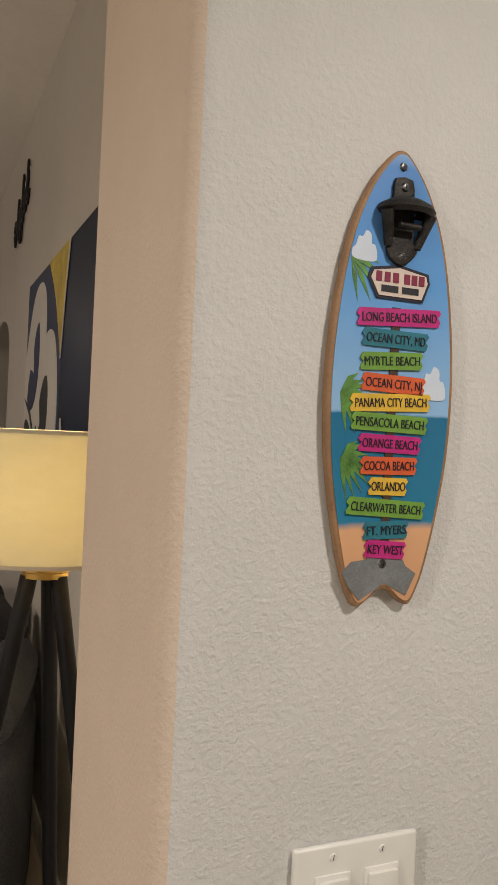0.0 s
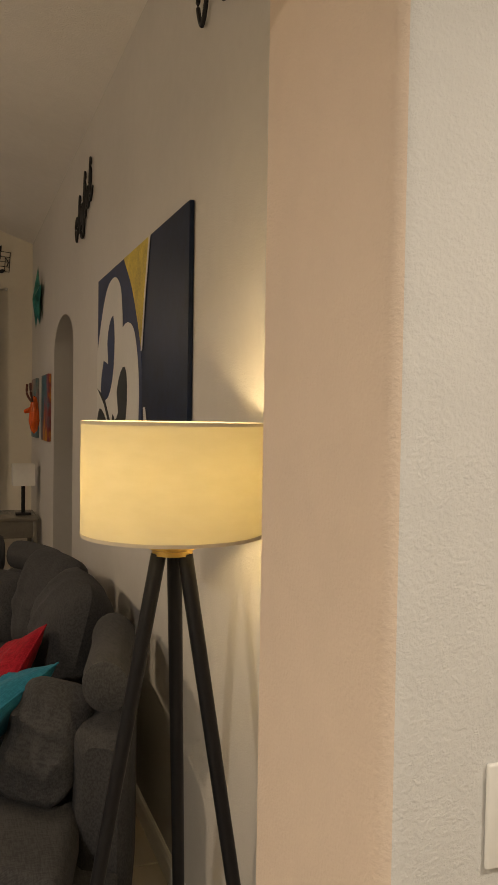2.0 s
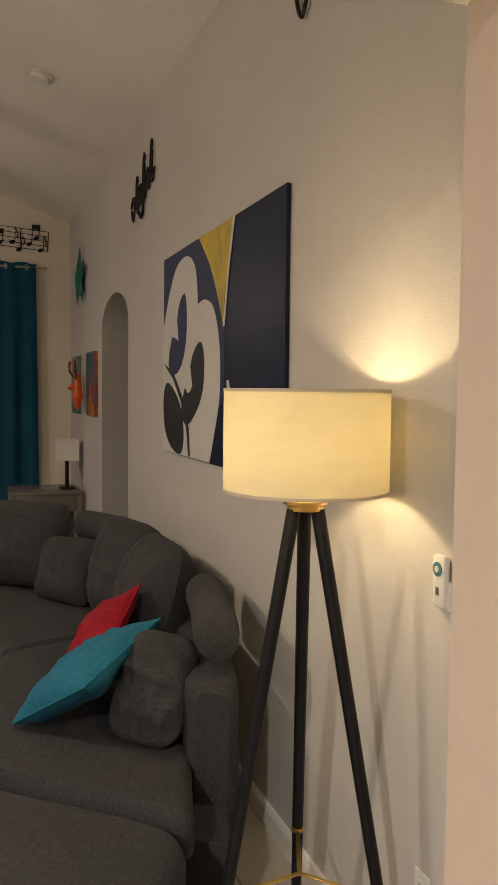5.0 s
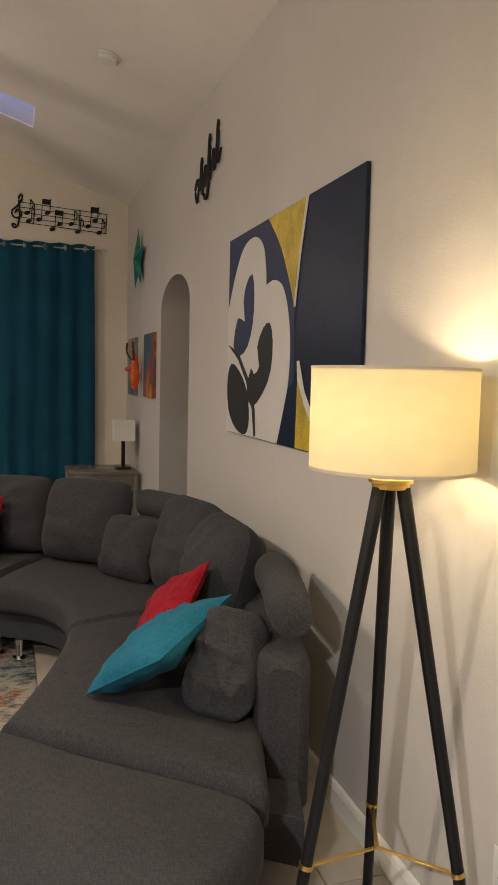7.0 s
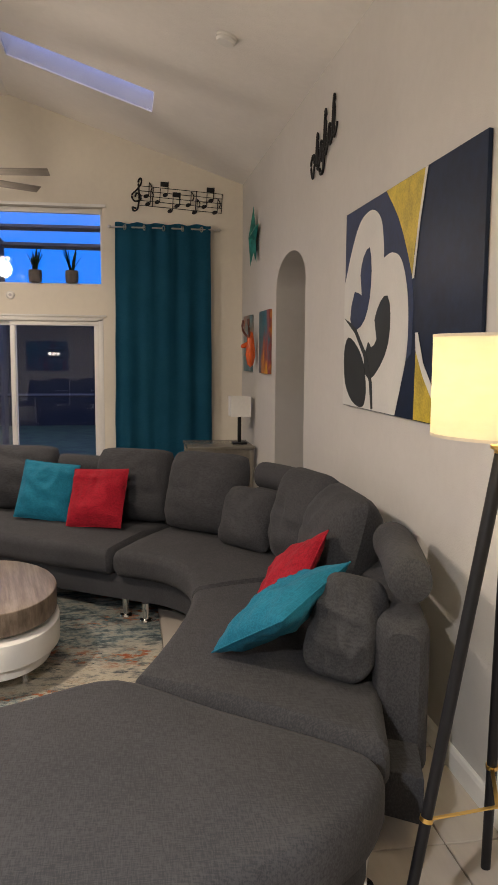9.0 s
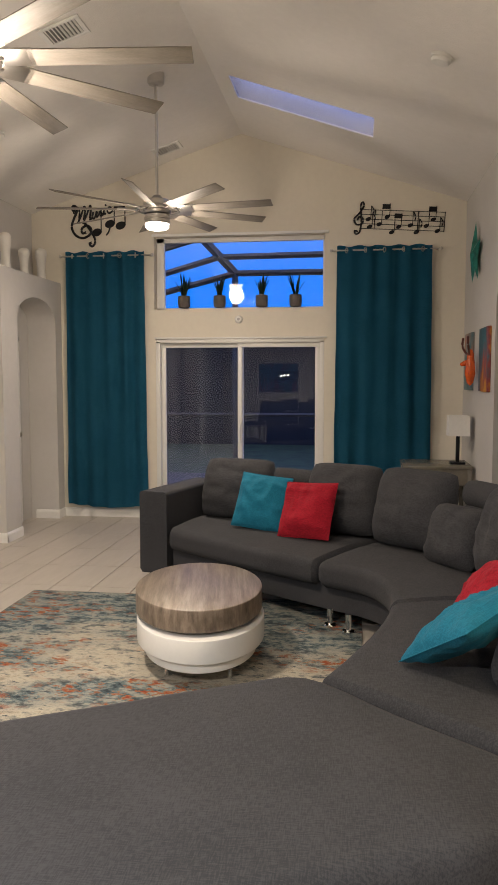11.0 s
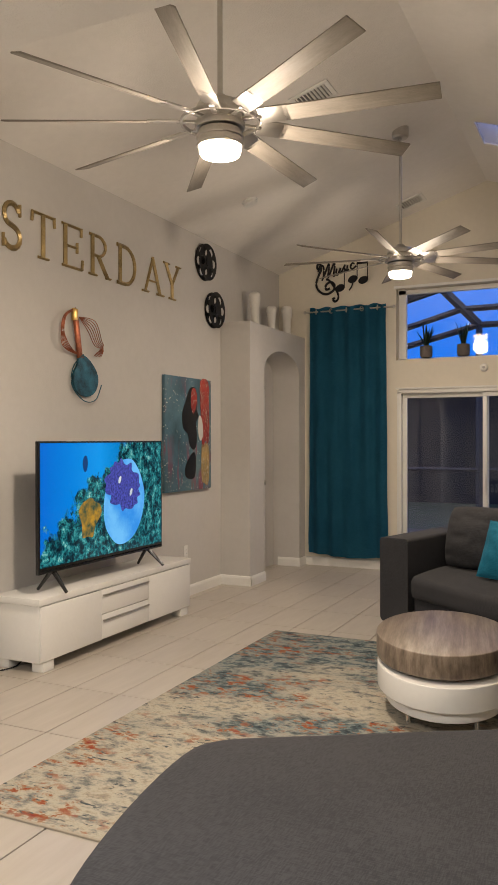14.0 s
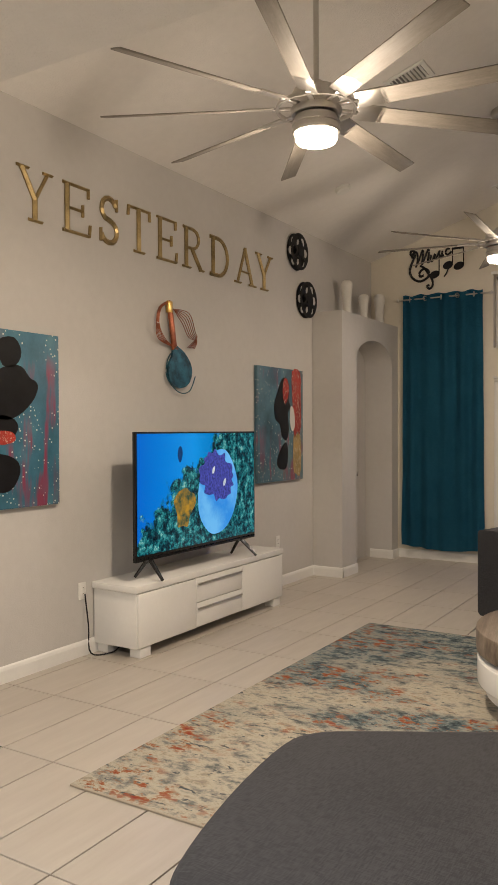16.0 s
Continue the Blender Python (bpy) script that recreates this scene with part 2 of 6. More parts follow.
# the wall with the wide opening between kitchen and living room
hdr = [(XL, 2.54), (XL, EAVE + 0.01), (RIDGE, PEAK + 0.01), (0.0, EAVE + 0.01), (0.0, 2.54)]
wall("wall_over_opening", Matrix.Translation((0, OPEN_Y - 0.004, 0)) @ TO_XZ, hdr, [], 0.12, M_wall, "painted wall over the wide opening")
corner = [(OPEN_X + 0.025, 0.0), (0.9, 0.0), (0.9, OPEN_Y - 0.022), (-0.001, OPEN_Y - 0.022), (-0.001, OPEN_Y), (OPEN_X + 0.008, OPEN_Y), (OPEN_X, OPEN_Y - 0.008)] + [(OPEN_X + 0.025 - 0.025 * math.sin(a), 0.025 - 0.025 * math.cos(a)) for a in (1.57, 1.31, 1.05, 0.79, 0.52, 0.26)]
stub = tagged(finish("wall_stub", prism(corner, -0.008, 2.54), M_near), "off-white textured wall end, warm room light tinted into its jamb colour", "wall", kind="structure")
# jamb and living room faces take the colour with warm light in it
stub.data.materials.append(M_jamb)
for _f in stub.data.polygons:
    if _f.normal.x < -0.5 or _f.normal.y > 0.5:
        _f.material_index = 1
tagged(finish("wall_stub_far", prism([(XL, 0.0), (-4.45, 0.0), (-4.45, OPEN_Y), (XL, OPEN_Y)], -0.008, OPEN_Z), M_near), "off-white textured wall end of the opening", "wall", kind="structure")
tagged(finish("opening_header", box((-OPEN_X - XL, OPEN_Y, 0.2), ((OPEN_X + XL) / 2, OPEN_Y / 2, OPEN_Z + 0.1)), M_ceil), "textured white header of the wide opening", "header", kind="structure")
# kitchen shell behind the camera
tagged(finish("kitchen_ceiling", box((7.6, 5.3, 0.1), (-2.1, -2.65, 2.60)), M_ceil), "flat white textured kitchen ceiling", "ceiling", kind="structure")
tagged(finish("wall_kitchen_back", box((7.6, 0.12, 2.65), (-2.1, -5.2, 1.31)), M_wall_end), "cream painted wall behind the dining table", "wall", kind="structure")
tagged(finish("wall_kitchen_right", box((0.12, 5.2, 2.65), (1.6, -2.6, 1.31)), M_wall_end), "cream painted kitchen wall", "wall", kind="structure")
tagged(finish("wall_kitchen_corner", box((0.8, 0.12, 2.65), (1.28, 0.07, 1.31)), M_near), "off-white textured kitchen wall", "wall", kind="structure")
# vaulted ceiling in two slopes, the skylight shaft cut through the right one
SKY = (-2.28, -1.02, 6.0, 6.56)


def slope(name, x0, z0, x1, z1, hole=None):
    run = math.hypot(x1 - x0, z1 - z0)
    t = bmesh.new()
    edges = []
    loops = [rect(0, OPEN_Y - 0.1, run, YE + 0.2)]
    if hole:
        k = run / abs(x1 - x0)
        loops.append(rect(min(abs(hole[0] - x0), abs(hole[1] - x0)) * k, hole[2], max(abs(hole[0] - x0), abs(hole[1] - x0)) * k, hole[3]))
    for lp in loops:
        vs = [t.verts.new((a, b, 0)) for a, b in lp]
        edges += [t.edges.new((vs[i], vs[(i + 1) % 4])) for i in range(4)]
    bmesh.ops.triangle_fill(t, edges=edges, use_beauty=True)
    r = bmesh.ops.extrude_face_region(t, geom=t.faces[:])
    bmesh.ops.translate(t, vec=(0, 0, 0.22), verts=[v for v in r["geom"] if isinstance(v, bmesh.types.BMVert)])
    d = Vector((x1 - x0, 0, z1 - z0)).normalized()
    up = Vector((0, 0, 1)) - d * d.z
    up.normalize()
    m = Matrix(((d.x, 0, up.x, x0), (0, 1, 0, 0), (d.z, 0, up.z, z0), (0, 0, 0, 1)))
    bmesh.ops.transform(t, matrix=m, verts=t.verts)
    bmesh.ops.recalc_face_normals(t, faces=t.faces)
    return tagged(finish(name, t, M_ceil), "white textured vaulted ceiling slope", "ceiling", kind="structure")


slope("ceiling_right", 0.36, EAVE - 0.36 * (PEAK - EAVE) / -RIDGE, RIDGE, PEAK, SKY)
slope("ceiling_left", XL - 0.2, EAVE - 0.2 * 0.33, RIDGE, PEAK)
# hall behind the arch, and the room behind the left arch
M_hall = M_wall
tagged(finish("hall_wall", box((0.1, 2.6, 2.7), (1.5, 5.3, 1.35)), M_hall), "greige hall wall beyond the arch", "wall", kind="structure")
tagged(finish("hall_wall_far", box((1.2, 0.1, 2.7), (0.95, 6.6, 1.35)), M_hall), "greige hall end wall", "wall", kind="structure")
tagged(finish("hall_wall_near", box((1.2, 0.1, 2.7), (0.95, 4.05, 1.35)), M_hall), "greige hall end wall", "wall", kind="structure")
tagged(finish("hall_ceiling", box((1.3, 2.7, 0.1), (0.98, 5.3, 2.75)), M_ceil), "white hall ceiling", "ceiling", kind="structure")
# plant-shelf block with the arch in front of the left wall
BX, BY, BZ = -4.535, 6.24, 2.70
wall("shelf_wall", Matrix.Translation((BX, 0, 0)) @ TO_LEFT, rect(BY, -0.008, YE - 0.003, BZ), [arch(6.60, 7.61, 2.23, 0.24)], -XL + BX - 0.003, M_wall, "greige boxed-out wall with arch and a flat plant shelf on top")

# ---- openings, trim and floor ----


def bar(name, p, q, w, d, parent, material, label="", bev=0.004):
    """A straight bar of section w (in x or y) by d between two points along an axis."""
    p, q = Vector(p), Vector(q)
    size = [abs(a - b) for a, b in zip(p, q)]
    k = size.index(max(size))
    cross = [i for i in range(3) if i != k]
    size[cross[0]], size[cross[1]] = w, d
    return part(name, box(size, (p + q) / 2, bev), material, parent, label)


def pane(name, size, centre, parent, material=None):
    ob = part(name, box(size, centre), material or M_glass, parent, smooth=False)
    ob.visible_shadow = False
    return ob


win = thing("window_1", pose(0, YE, 0), "wide white-framed transom window above the sliding door", "window", kind="structure")
for nm, p, q in (("frame_top", (WIN[0], 0.13, WIN[3] - 0.03), (WIN[1], 0.13, WIN[3] - 0.03)), ("frame_bottom", (WIN[0], 0.13, WIN[2] + 0.012), (WIN[1], 0.13, WIN[2] + 0.012))):
    bar(nm, p, q, 0.06, 0.05 if "top" in nm else 0.02, win, M_vinyl)
for x in (WIN[0] + 0.05, WIN[1] - 0.012):
    bar("frame_side", (x, 0.13, WIN[2]), (x, 0.13, WIN[3]), 0.09 if x < -3 else 0.02, 0.06, win, M_vinyl)
pane("pane", (WIN[1] - WIN[0] - 0.02, 0.008, WIN[3] - WIN[2] - 0.02), ((WIN[0] + WIN[1]) / 2, 0.13, (WIN[2] + WIN[3]) / 2), win)
bar("window_head", (WIN[0] - 0.02, -0.012, WIN[3] + 0.012), (WIN[1] + 0.04, -0.012, WIN[3] + 0.012), 0.024, 0.03, win, M_trim)

sd = thing("door_1", pose(0, YE, 0), "white-framed two-panel sliding glass door", "door", kind="structure")
bar("frame_top", (DOOR[0], 0.06, 2.035), (DOOR[1], 0.06, 2.035), 0.12, 0.05, sd, M_vinyl)
bar("head_track", (DOOR[0] - 0.01, -0.012, 2.065), (DOOR[1] + 0.03, -0.012, 2.065), 0.02, 0.02, sd, M_vinyl)
bar("sill_track", (DOOR[0], 0.06, 0.012), (DOOR[1], 0.06, 0.012), 0.12, 0.024, sd, M_nickel)
for x in (DOOR[0] + 0.025, DOOR[1] - 0.025):
    bar("frame_side", (x, 0.06, 0.02), (x, 0.06, 2.03), 0.05, 0.12, sd, M_vinyl)
for x0, x1, y in ((DOOR[0] + 0.05, -2.42, 0.085), (-2.48, DOOR[1] - 0.05, 0.045)):
    pn = part("door_panel", box((x1 - x0, 0.03, 0.05), ((x0 + x1) / 2, y, 1.985), 0.003), M_vinyl, sd)
    for x in (x0 + 0.025, x1 - 0.025):
        bar("stile", (x, y, 0.03), (x, y, 1.96), 0.05, 0.03, pn, M_vinyl)
    bar("bottom_rail", (x0 + 0.05, y, 0.06), (x1 - 0.05, y, 0.06), 0.03, 0.08, pn, M_vinyl)
    pane("pane", (x1 - x0 - 0.1, 0.006, 1.86), ((x0 + x1) / 2, y, 1.03), pn)
part("pull_handle", box((0.025, 0.03, 0.22), (-2.455, 0.015, 1.0), 0.008), M_vinyl, sd)

skl = thing("skylight", pose(0, 0, 0), "dusk-blue glass skylight in the ceiling slope", "skylight", kind="structure")
_zs = lambda x: EAVE - x * (PEAK - EAVE) / -RIDGE
_cx, _cy = (SKY[0] + SKY[1]) / 2, (SKY[2] + SKY[3]) / 2
M_sky = mat("acrylic_dome", (0.93, 0.95, 1.0), 0.25, vary=0.0, trans=1.0, spec=0.2)
sp = part("glazing", standing(box((1.32, 0.555, 0.006)), pose(_cx, _cy, _zs(_cx) + 0.016, 0, math.degrees(math.atan2(PEAK - EAVE, -RIDGE)), 0)), M_sky, skl)
sp.visible_shadow = False

bb = thing("baseboard", pose(0, 0, 0), "white painted baseboard along the living room walls", "baseboard", kind="structure")


def base(p, q):
    p, q = Vector((*p, 0)), Vector((*q, 0))
    t = prism([(0, 0), (0.016, 0), (0.016, 0.075), (0.011, 0.092), (0.004, 0.1), (0, 0.1)], 0, (q - p).length)
    d = (q - p).normalized()
    n = Vector((-d.y, d.x, 0))
    m = Matrix(((n.x, 0, d.x, p.x), (n.y, 0, d.y, p.y), (0, 1, 0, 0.0), (0, 0, 0, 1)))
    bmesh.ops.transform(t, matrix=m, verts=t.verts)
    bmesh.ops.recalc_face_normals(t, faces=t.faces)
    part("board", t, M_trim, bb, smooth=False)


base((-0.001, OPEN_Y), (-0.001, 4.76))
base((-0.001, 5.85), (-0.001, YE))
base((XL + 0.001, BY), (XL + 0.001, OPEN_Y))
base((BX + 0.001, 6.60), (BX + 0.001, BY - 0.016))
base((BX + 0.017, BY - 0.001), (XL, BY - 0.001))
base((BX + 0.001, YE), (BX + 0.001, 7.61))
base((-0.0, YE - 0.001), (DOOR[1] + 0.02, YE - 0.001))
base((DOOR[0] - 0.02, YE - 0.001), (BX, YE - 0.001))
base((BX + 0.016, 7.609), (BX - 0.27, 7.609))

dr = thing("door_2", pose(XL, 6.93, 0), "white door with nickel knob inside the arch", "door", kind="structure")
part("slab", box((0.035, 0.63, 2.0), (0.018, 0, 1.005), 0.003), M_trim, dr)
part("casing", box((0.03, 0.06, 2.06), (0.016, 0.35, 1.03), 0.004), M_trim, dr)
part("casing_head", box((0.03, 0.70, 0.06), (0.016, 0.03, 2.045), 0.004), M_trim, dr)
kn = part("knob", lathe([(0, 0.07), (0.02, 0.068), (0.028, 0.05), (0.022, 0.035), (0.01, 0.03), (0.01, 0.0), (0.03, -0.002), (0.03, -0.008)], 16), M_nickel, dr)
kn.matrix_basis = pose(0.04, 0.23, 1.0, 0, 90, 0)

M_tile = bpy.data.materials.new("porcelain_tile")
M_tile.use_nodes = True
_nt = M_tile.node_tree
_b = _nt.nodes["Principled BSDF"]
_b.inputs["Roughness"].default_value = 0.3
_oi = _nt.nodes.new("ShaderNodeObjectInfo")
_n1 = tex_noise(_nt, coords(_nt, (9, 1.2, 1)), 2.2, 5)
_mm = _nt.nodes.new("ShaderNodeMath")
_mm.operation = "MULTIPLY_ADD"
_nt.links.new(_oi.outputs["Random"], _mm.inputs[0])
_mm.inputs[1].default_value = 0.28
_nt.links.new(_n1, _mm.inputs[2])
_nt.links.new(ramp(_nt, _mm.outputs[0], [(0.3, (0.41, 0.365, 0.31)), (0.65, (0.46, 0.415, 0.36)), (1.0, (0.50, 0.455, 0.395))]), _b.inputs["Base Color"])

# ---- sofa ----
S_F = [(-2.60, 4.95), (-1.95, 4.42), (-1.40, 4.02), (-1.10, 3.80), (-0.97, 3.50), (-0.96, 3.15), (-1.03, 2.80), (-1.15, 2.42), (-1.28, 2.08)]
S_B = [(-2.32, 5.95), (-1.55, 5.40), (-0.85, 4.95), (-0.42, 4.45), (-0.14, 3.95), (-0.05, 3.3), (-0.05, 2.8), (-0.12, 2.15), (-0.36, 1.28)]


def along(pts, s):
    """The place at s on a smooth curve through points."""
    i = min(int(s), len(pts) - 2)
    t = s - i
    p = [Vector(pts[min(max(i + k, 0), len(pts) - 1)]) for k in (-1, 0, 1, 2)]
    return 0.5 * ((2 * p[1]) + (p[2] - p[0]) * t + (2 * p[0] - 5 * p[1] + 4 * p[2] - p[3]) * t * t + (3 * p[1] - p[0] - 3 * p[2] + p[3]) * t**3)


def strip(s0, s1, d0, d1, n=12, from_back=True):
    """Outline between two distances from the back (or front) curve, from station s0 to s1."""
    a, b = [], []
    for i in range(n + 1):
        s = s0 + (s1 - s0) * i / n
        f, k = along(S_F, s), along(S_B, s)
        way, full = (f - k).normalized(), (f - k).length
        a.append(tuple(k + way * (d0 if d0 >= 0 else full + d0)))
        b.append(tuple(k + way * (d1 if d1 > 0 else full + d1)))
    return a + b[::-1]


def inset(outline, d):
    c = [Vector(p) for p in outline]
    n, out = len(c), []
    area = sum(c[i].x * c[(i + 1) % n].y - c[(i + 1) % n].x * c[i].y for i in range(n))
    sg = 1 if area > 0 else -1
    for i in range(n):
        e = (c[(i + 1) % n] - c[i - 1]).normalized()
        out.append(tuple(c[i] + Vector((-e.y, e.x)) * d * sg))
    return out


def cushion_block(outline, z0, z1, r=0.05, crown=0.02):
    """An upholstered block: rounded rim, softly crowned top."""
    t = bmesh.new()
    rings = []
    for d, z in ((r * 0.6, z0), (0.01, z0 + r * 0.4), (0, z0 + r), (0, z1 - r), (r * 0.12, z1 - r * 0.5), (r * 0.4, z1 - r * 0.15), (r * 0.95, z1)):
        rings.append([t.verts.new((*p, z)) for p in inset(outline, d)])
    n = len(outline)
    for a, b in zip(rings, rings[1:]):
        for i in range(n):
            t.faces.new((a[i], a[(i + 1) % n], b[(i + 1) % n], b[i]))
    t.faces.new(rings[0][::-1])
    top = t.faces.new(rings[-1])
    bmesh.ops.triangulate(t, faces=[top])
    bmesh.ops.recalc_face_normals(t, faces=t.faces)
    return t


def sweep_block(s0, s1, d0, d1, z0, z1, r=0.05, crown=0.015, n=22):
    """An upholstered block following the sofa's curve: a rounded section with softened ends."""
    t = bmesh.new()
    rings = []
    steps = [(s0, 0.75), (s0, 0.9), (s0, 0.98)] + [(s0 + (s1 - s0) * i / n, 1.0) for i in range(n + 1)] + [(s1, 0.98), (s1, 0.9), (s1, 0.75)]
    ends = [0.0, 0.2, 0.55] + [1.0] * (n + 1) + [0.55, 0.2, 0.0]
    along_ds = (s1 - s0) * 0.02
    for k, ((s, sc), e) in enumerate(zip(steps, ends)):
        s = s + (along_ds * e if k < 3 else -along_ds * e if k > n + 3 else 0)
        if 3 <= k <= n + 3:
            s = s0 + along_ds * 1.6 + (s1 - s0 - 3.2 * along_ds) * (k - 3) / n
        f, b_ = along(S_F, s), along(S_B, s)
        way, full = (f - b_).normalized(), (f - b_).length
        p = d0
        q = d1 if d1 > 0 else full + d1
        c, hw, cz, hz = (p + q) / 2, (q - p) / 2, (z0 + z1) / 2, (z1 - z0) / 2
        ins = r * (1 - e) * 0.7
        ring = []
        for corner_, a0 in (((1, 1), 0), ((-1, 1), 90), ((-1, -1), 180), ((1, -1), 270)):
            for i in range(7):
                a = radians(a0 + 15 * i)
                u = corner_[0] * (hw - r) + r * math.cos(a)
                v = corner_[1] * (hz - r) + r * math.sin(a)
                u, v = u * (1 - ins / hw), v * (1 - ins / hz)
                ring.append((c + u, cz + v))
            if corner_ == (1, 1):
                top = ring[-1][1]
                for g in (0.5, 0.0, -0.5):
                    ring.append((c + g * (hw - r) * (1 - ins / hw), top + crown * (1 - g * g) * e))
        rings.append([t.verts.new((b_.x + way.x * u, b_.y + way.y * u, v)) for u, v in ring])
    m = len(rings[0])
    for p, q in zip(rings, rings[1:]):
        for i in range(m):
            t.faces.new((p[i], p[(i + 1) % m], q[(i + 1) % m], q[i]))
    t.faces.new(rings[0])
    t.faces.new(rings[-1][::-1])
    bmesh.ops.recalc_face_normals(t, faces=t.faces)
    return t


sofa = thing("sectional_sofa", pose(0, 0, 0), "charcoal grey woven curved sectional sofa with chaise", "sofa")
SEAT_Z = 0.455
part("base_frame", prism(strip(0, 7.72, 0.04, -0.09, 40), 0.11, 0.28, 0.01), M_sofa, sofa, "dark upholstered base")
for s0, s1 in ((0.0, 2.0), (2.0, 5.0), (5.0, 8.0)):
    part("seat_cushion", sweep_block(s0, s1, 0.17, -0.001, 0.275, SEAT_Z - 0.008, 0.06), M_sofa, sofa)
for s0, s1 in ((0.0, 2.0), (2.0, 5.0), (5.0, 7.48)):
    part("backrest", sweep_block(s0, s1, 0.0, 0.20, 0.12, 0.72, 0.06, 0.01), M_sofa, sofa)
# chaise, slanting away from the curved part
CH = smooth_loop([(-1.33, 2.07), (-1.66, 1.94), (-2.02, 1.73), (-2.30, 1.57), (-2.45, 1.46), (-2.50, 1.30), (-2.46, 0.92), (-2.38, 0.58), (-2.31, 0.46), (-2.16, 0.43), (-1.70, 0.60), (-1.13, 0.84), (-0.78, 1.0), (-0.61, 1.16), (-0.545, 1.32), (-0.64, 1.475), (-0.98, 1.765)], 4)
part("chaise_cushion", cushion_block(CH, 0.25, SEAT_Z - 0.005, 0.06), M_sofa, sofa)
part("chaise_base", prism(inset(CH, 0.05), 0.11, 0.26, 0.01), M_sofa, sofa, "dark upholstered base")
# square arm at the far end
arm = [(-2.86, 5.08), (-2.62, 5.0), (-2.36, 5.90), (-2.60, 5.98)]
part("arm", cushion_block(arm, 0.06, 0.72, 0.03, 0.004), M_sofa, sofa, "square padded arm")


def chrome_leg(x, y, parent):
    part("leg", lathe([(0.0, 0.115), (0.024, 0.115), (0.02, 0.06), (0.016, 0.03), (0.018, 0.016), (0.038, 0.012), (0.042, 0.004), (0.04, 0.0)], 20, centre=(x, y, 0.011)), M_chrome, parent, "tapered chrome leg with a round foot")


for x, y in ((-1.30, 4.06), (-1.18, 3.94), (-0.585, 1.365), (-2.36, 1.36), (-2.25, 0.58), (-2.5, 5.1), (-1.2, 2.3), (-0.2, 2.2), (-0.2, 3.9)):
    chrome_leg(x, y, sofa)


def pillow(w, h, t, seed, wrinkle=0.012, pinch=0.16, n=26, rounded=0.0):
    """A stuffed pillow lying in x, z with its thickness in y: pinched corners, creases and a seam."""
    rnd = random.Random(seed)
    off = Vector((rnd.random() * 50, rnd.random() * 50, rnd.random() * 50))
    bm = bmesh.new()
    for side in (1, -1):
        grid = []
        for j in range(n + 1):
            row = []
            for i in range(n + 1):
                u, v = 2 * i / n - 1, 2 * j / n - 1
                e = max(0.0, (1 - abs(u) ** 2.6) * (1 - abs(v) ** 2.6)) ** 0.5
                x = u * w / 2 * (1 - 0.06 * pinch * 6 * (1 - v * v) * abs(u) ** 3 * 0.4)
                z = v * h / 2 * (1 - 0.06 * pinch * 6 * (1 - u * u) * abs(v) ** 3 * 0.4)
                x, z = x * (1 - rounded * v**4 * abs(u)), z * (1 - rounded * u**4 * abs(v))
                p = Vector((x * 5, z * 5, side * 2)) + off
                cr = abs(noise.noise(p * 1.1)) * 1.3 + abs(noise.noise(Vector((p.x * 0.7 + p.y, p.y * 2.2, p.z)))) * 0.9 + abs(noise.noise(Vector((p.x * 3.1, p.y * 1.6 + p.x, p.z)))) * 0.55
                y = side * (t / 2 * e - wrinkle * cr * min(1, e * 1.6))
                row.append(bm.verts.new((x, y, z)))
            grid.append(row)
        for j in range(n):
            for i in range(n):
                q = (grid[j][i], grid[j][i + 1], grid[j + 1][i + 1], grid[j + 1][i])
                bm.faces.new(q if side < 0 else q[::-1])
    bmesh.ops.remove_doubles(bm, verts=bm.verts, dist=0.0012)
    bmesh.ops.recalc_face_normals(bm, faces=bm.faces)
    return bm


def seam(w, h, r=0.0035, pinch=0.16, n=12):
    k = 0.144 * pinch
    side = [2 * i / n - 1 for i in range(n)]
    pts = [(u, -(1 - k * (1 - u * u))) for u in side] + [((1 - k * (1 - u * u)), u) for u in side] + [(-u, (1 - k * (1 - u * u))) for u in side] + [(-(1 - k * (1 - u * u)), -u) for u in side]
    loop = [(a * w / 2, c * h / 2) for a, c in pts]
    bm = bmesh.new()
    for i in range(len(loop)):
        p, q = loop[i], loop[(i + 1) % len(loop)]
        rod((p[0], 0, p[1]), (q[0], 0, q[1]), r, n=6, bm=bm, caps=False)
    return bm


def back_cushion(s, w, h, t, z, lean, dist, seed, name="back_cushion", yaw=0.0):
    f, k = along(S_F, s), along(S_B, s)
    way = (f - k).normalized()
    p = k + way * dist
    a = math.degrees(math.atan2(way.y, way.x)) + 90 + yaw
    ob = part(name, pillow(w, h, t * 1.3, seed, 0.024, rounded=0.10), M_sofa, sofa)
    ob.matrix_basis = pose(p.x, p.y, z, 0, 0, a) @ pose(0, 0, 0, -lean, 0, 0)
    return ob


back_cushion(0.45, 0.66, 0.52, 0.24, 0.70, 16, 0.30, 1)
back_cushion(1.60, 0.62, 0.54, 0.24, 0.72, 16, 0.28, 2)
back_cushion(2.60, 0.64, 0.56, 0.24, 0.73, 16, 0.28, 3)
back_cushion(3.60, 0.46, 0.40, 0.20, 0.64, 20, 0.36, 4, "lumbar_cushion")
back_cushion(4.75, 0.60, 0.56, 0.26, 0.75, 14, 0.25, 5)
back_cushion(6.10, 0.66, 0.56, 0.28, 0.76, 14, 0.24, 6)


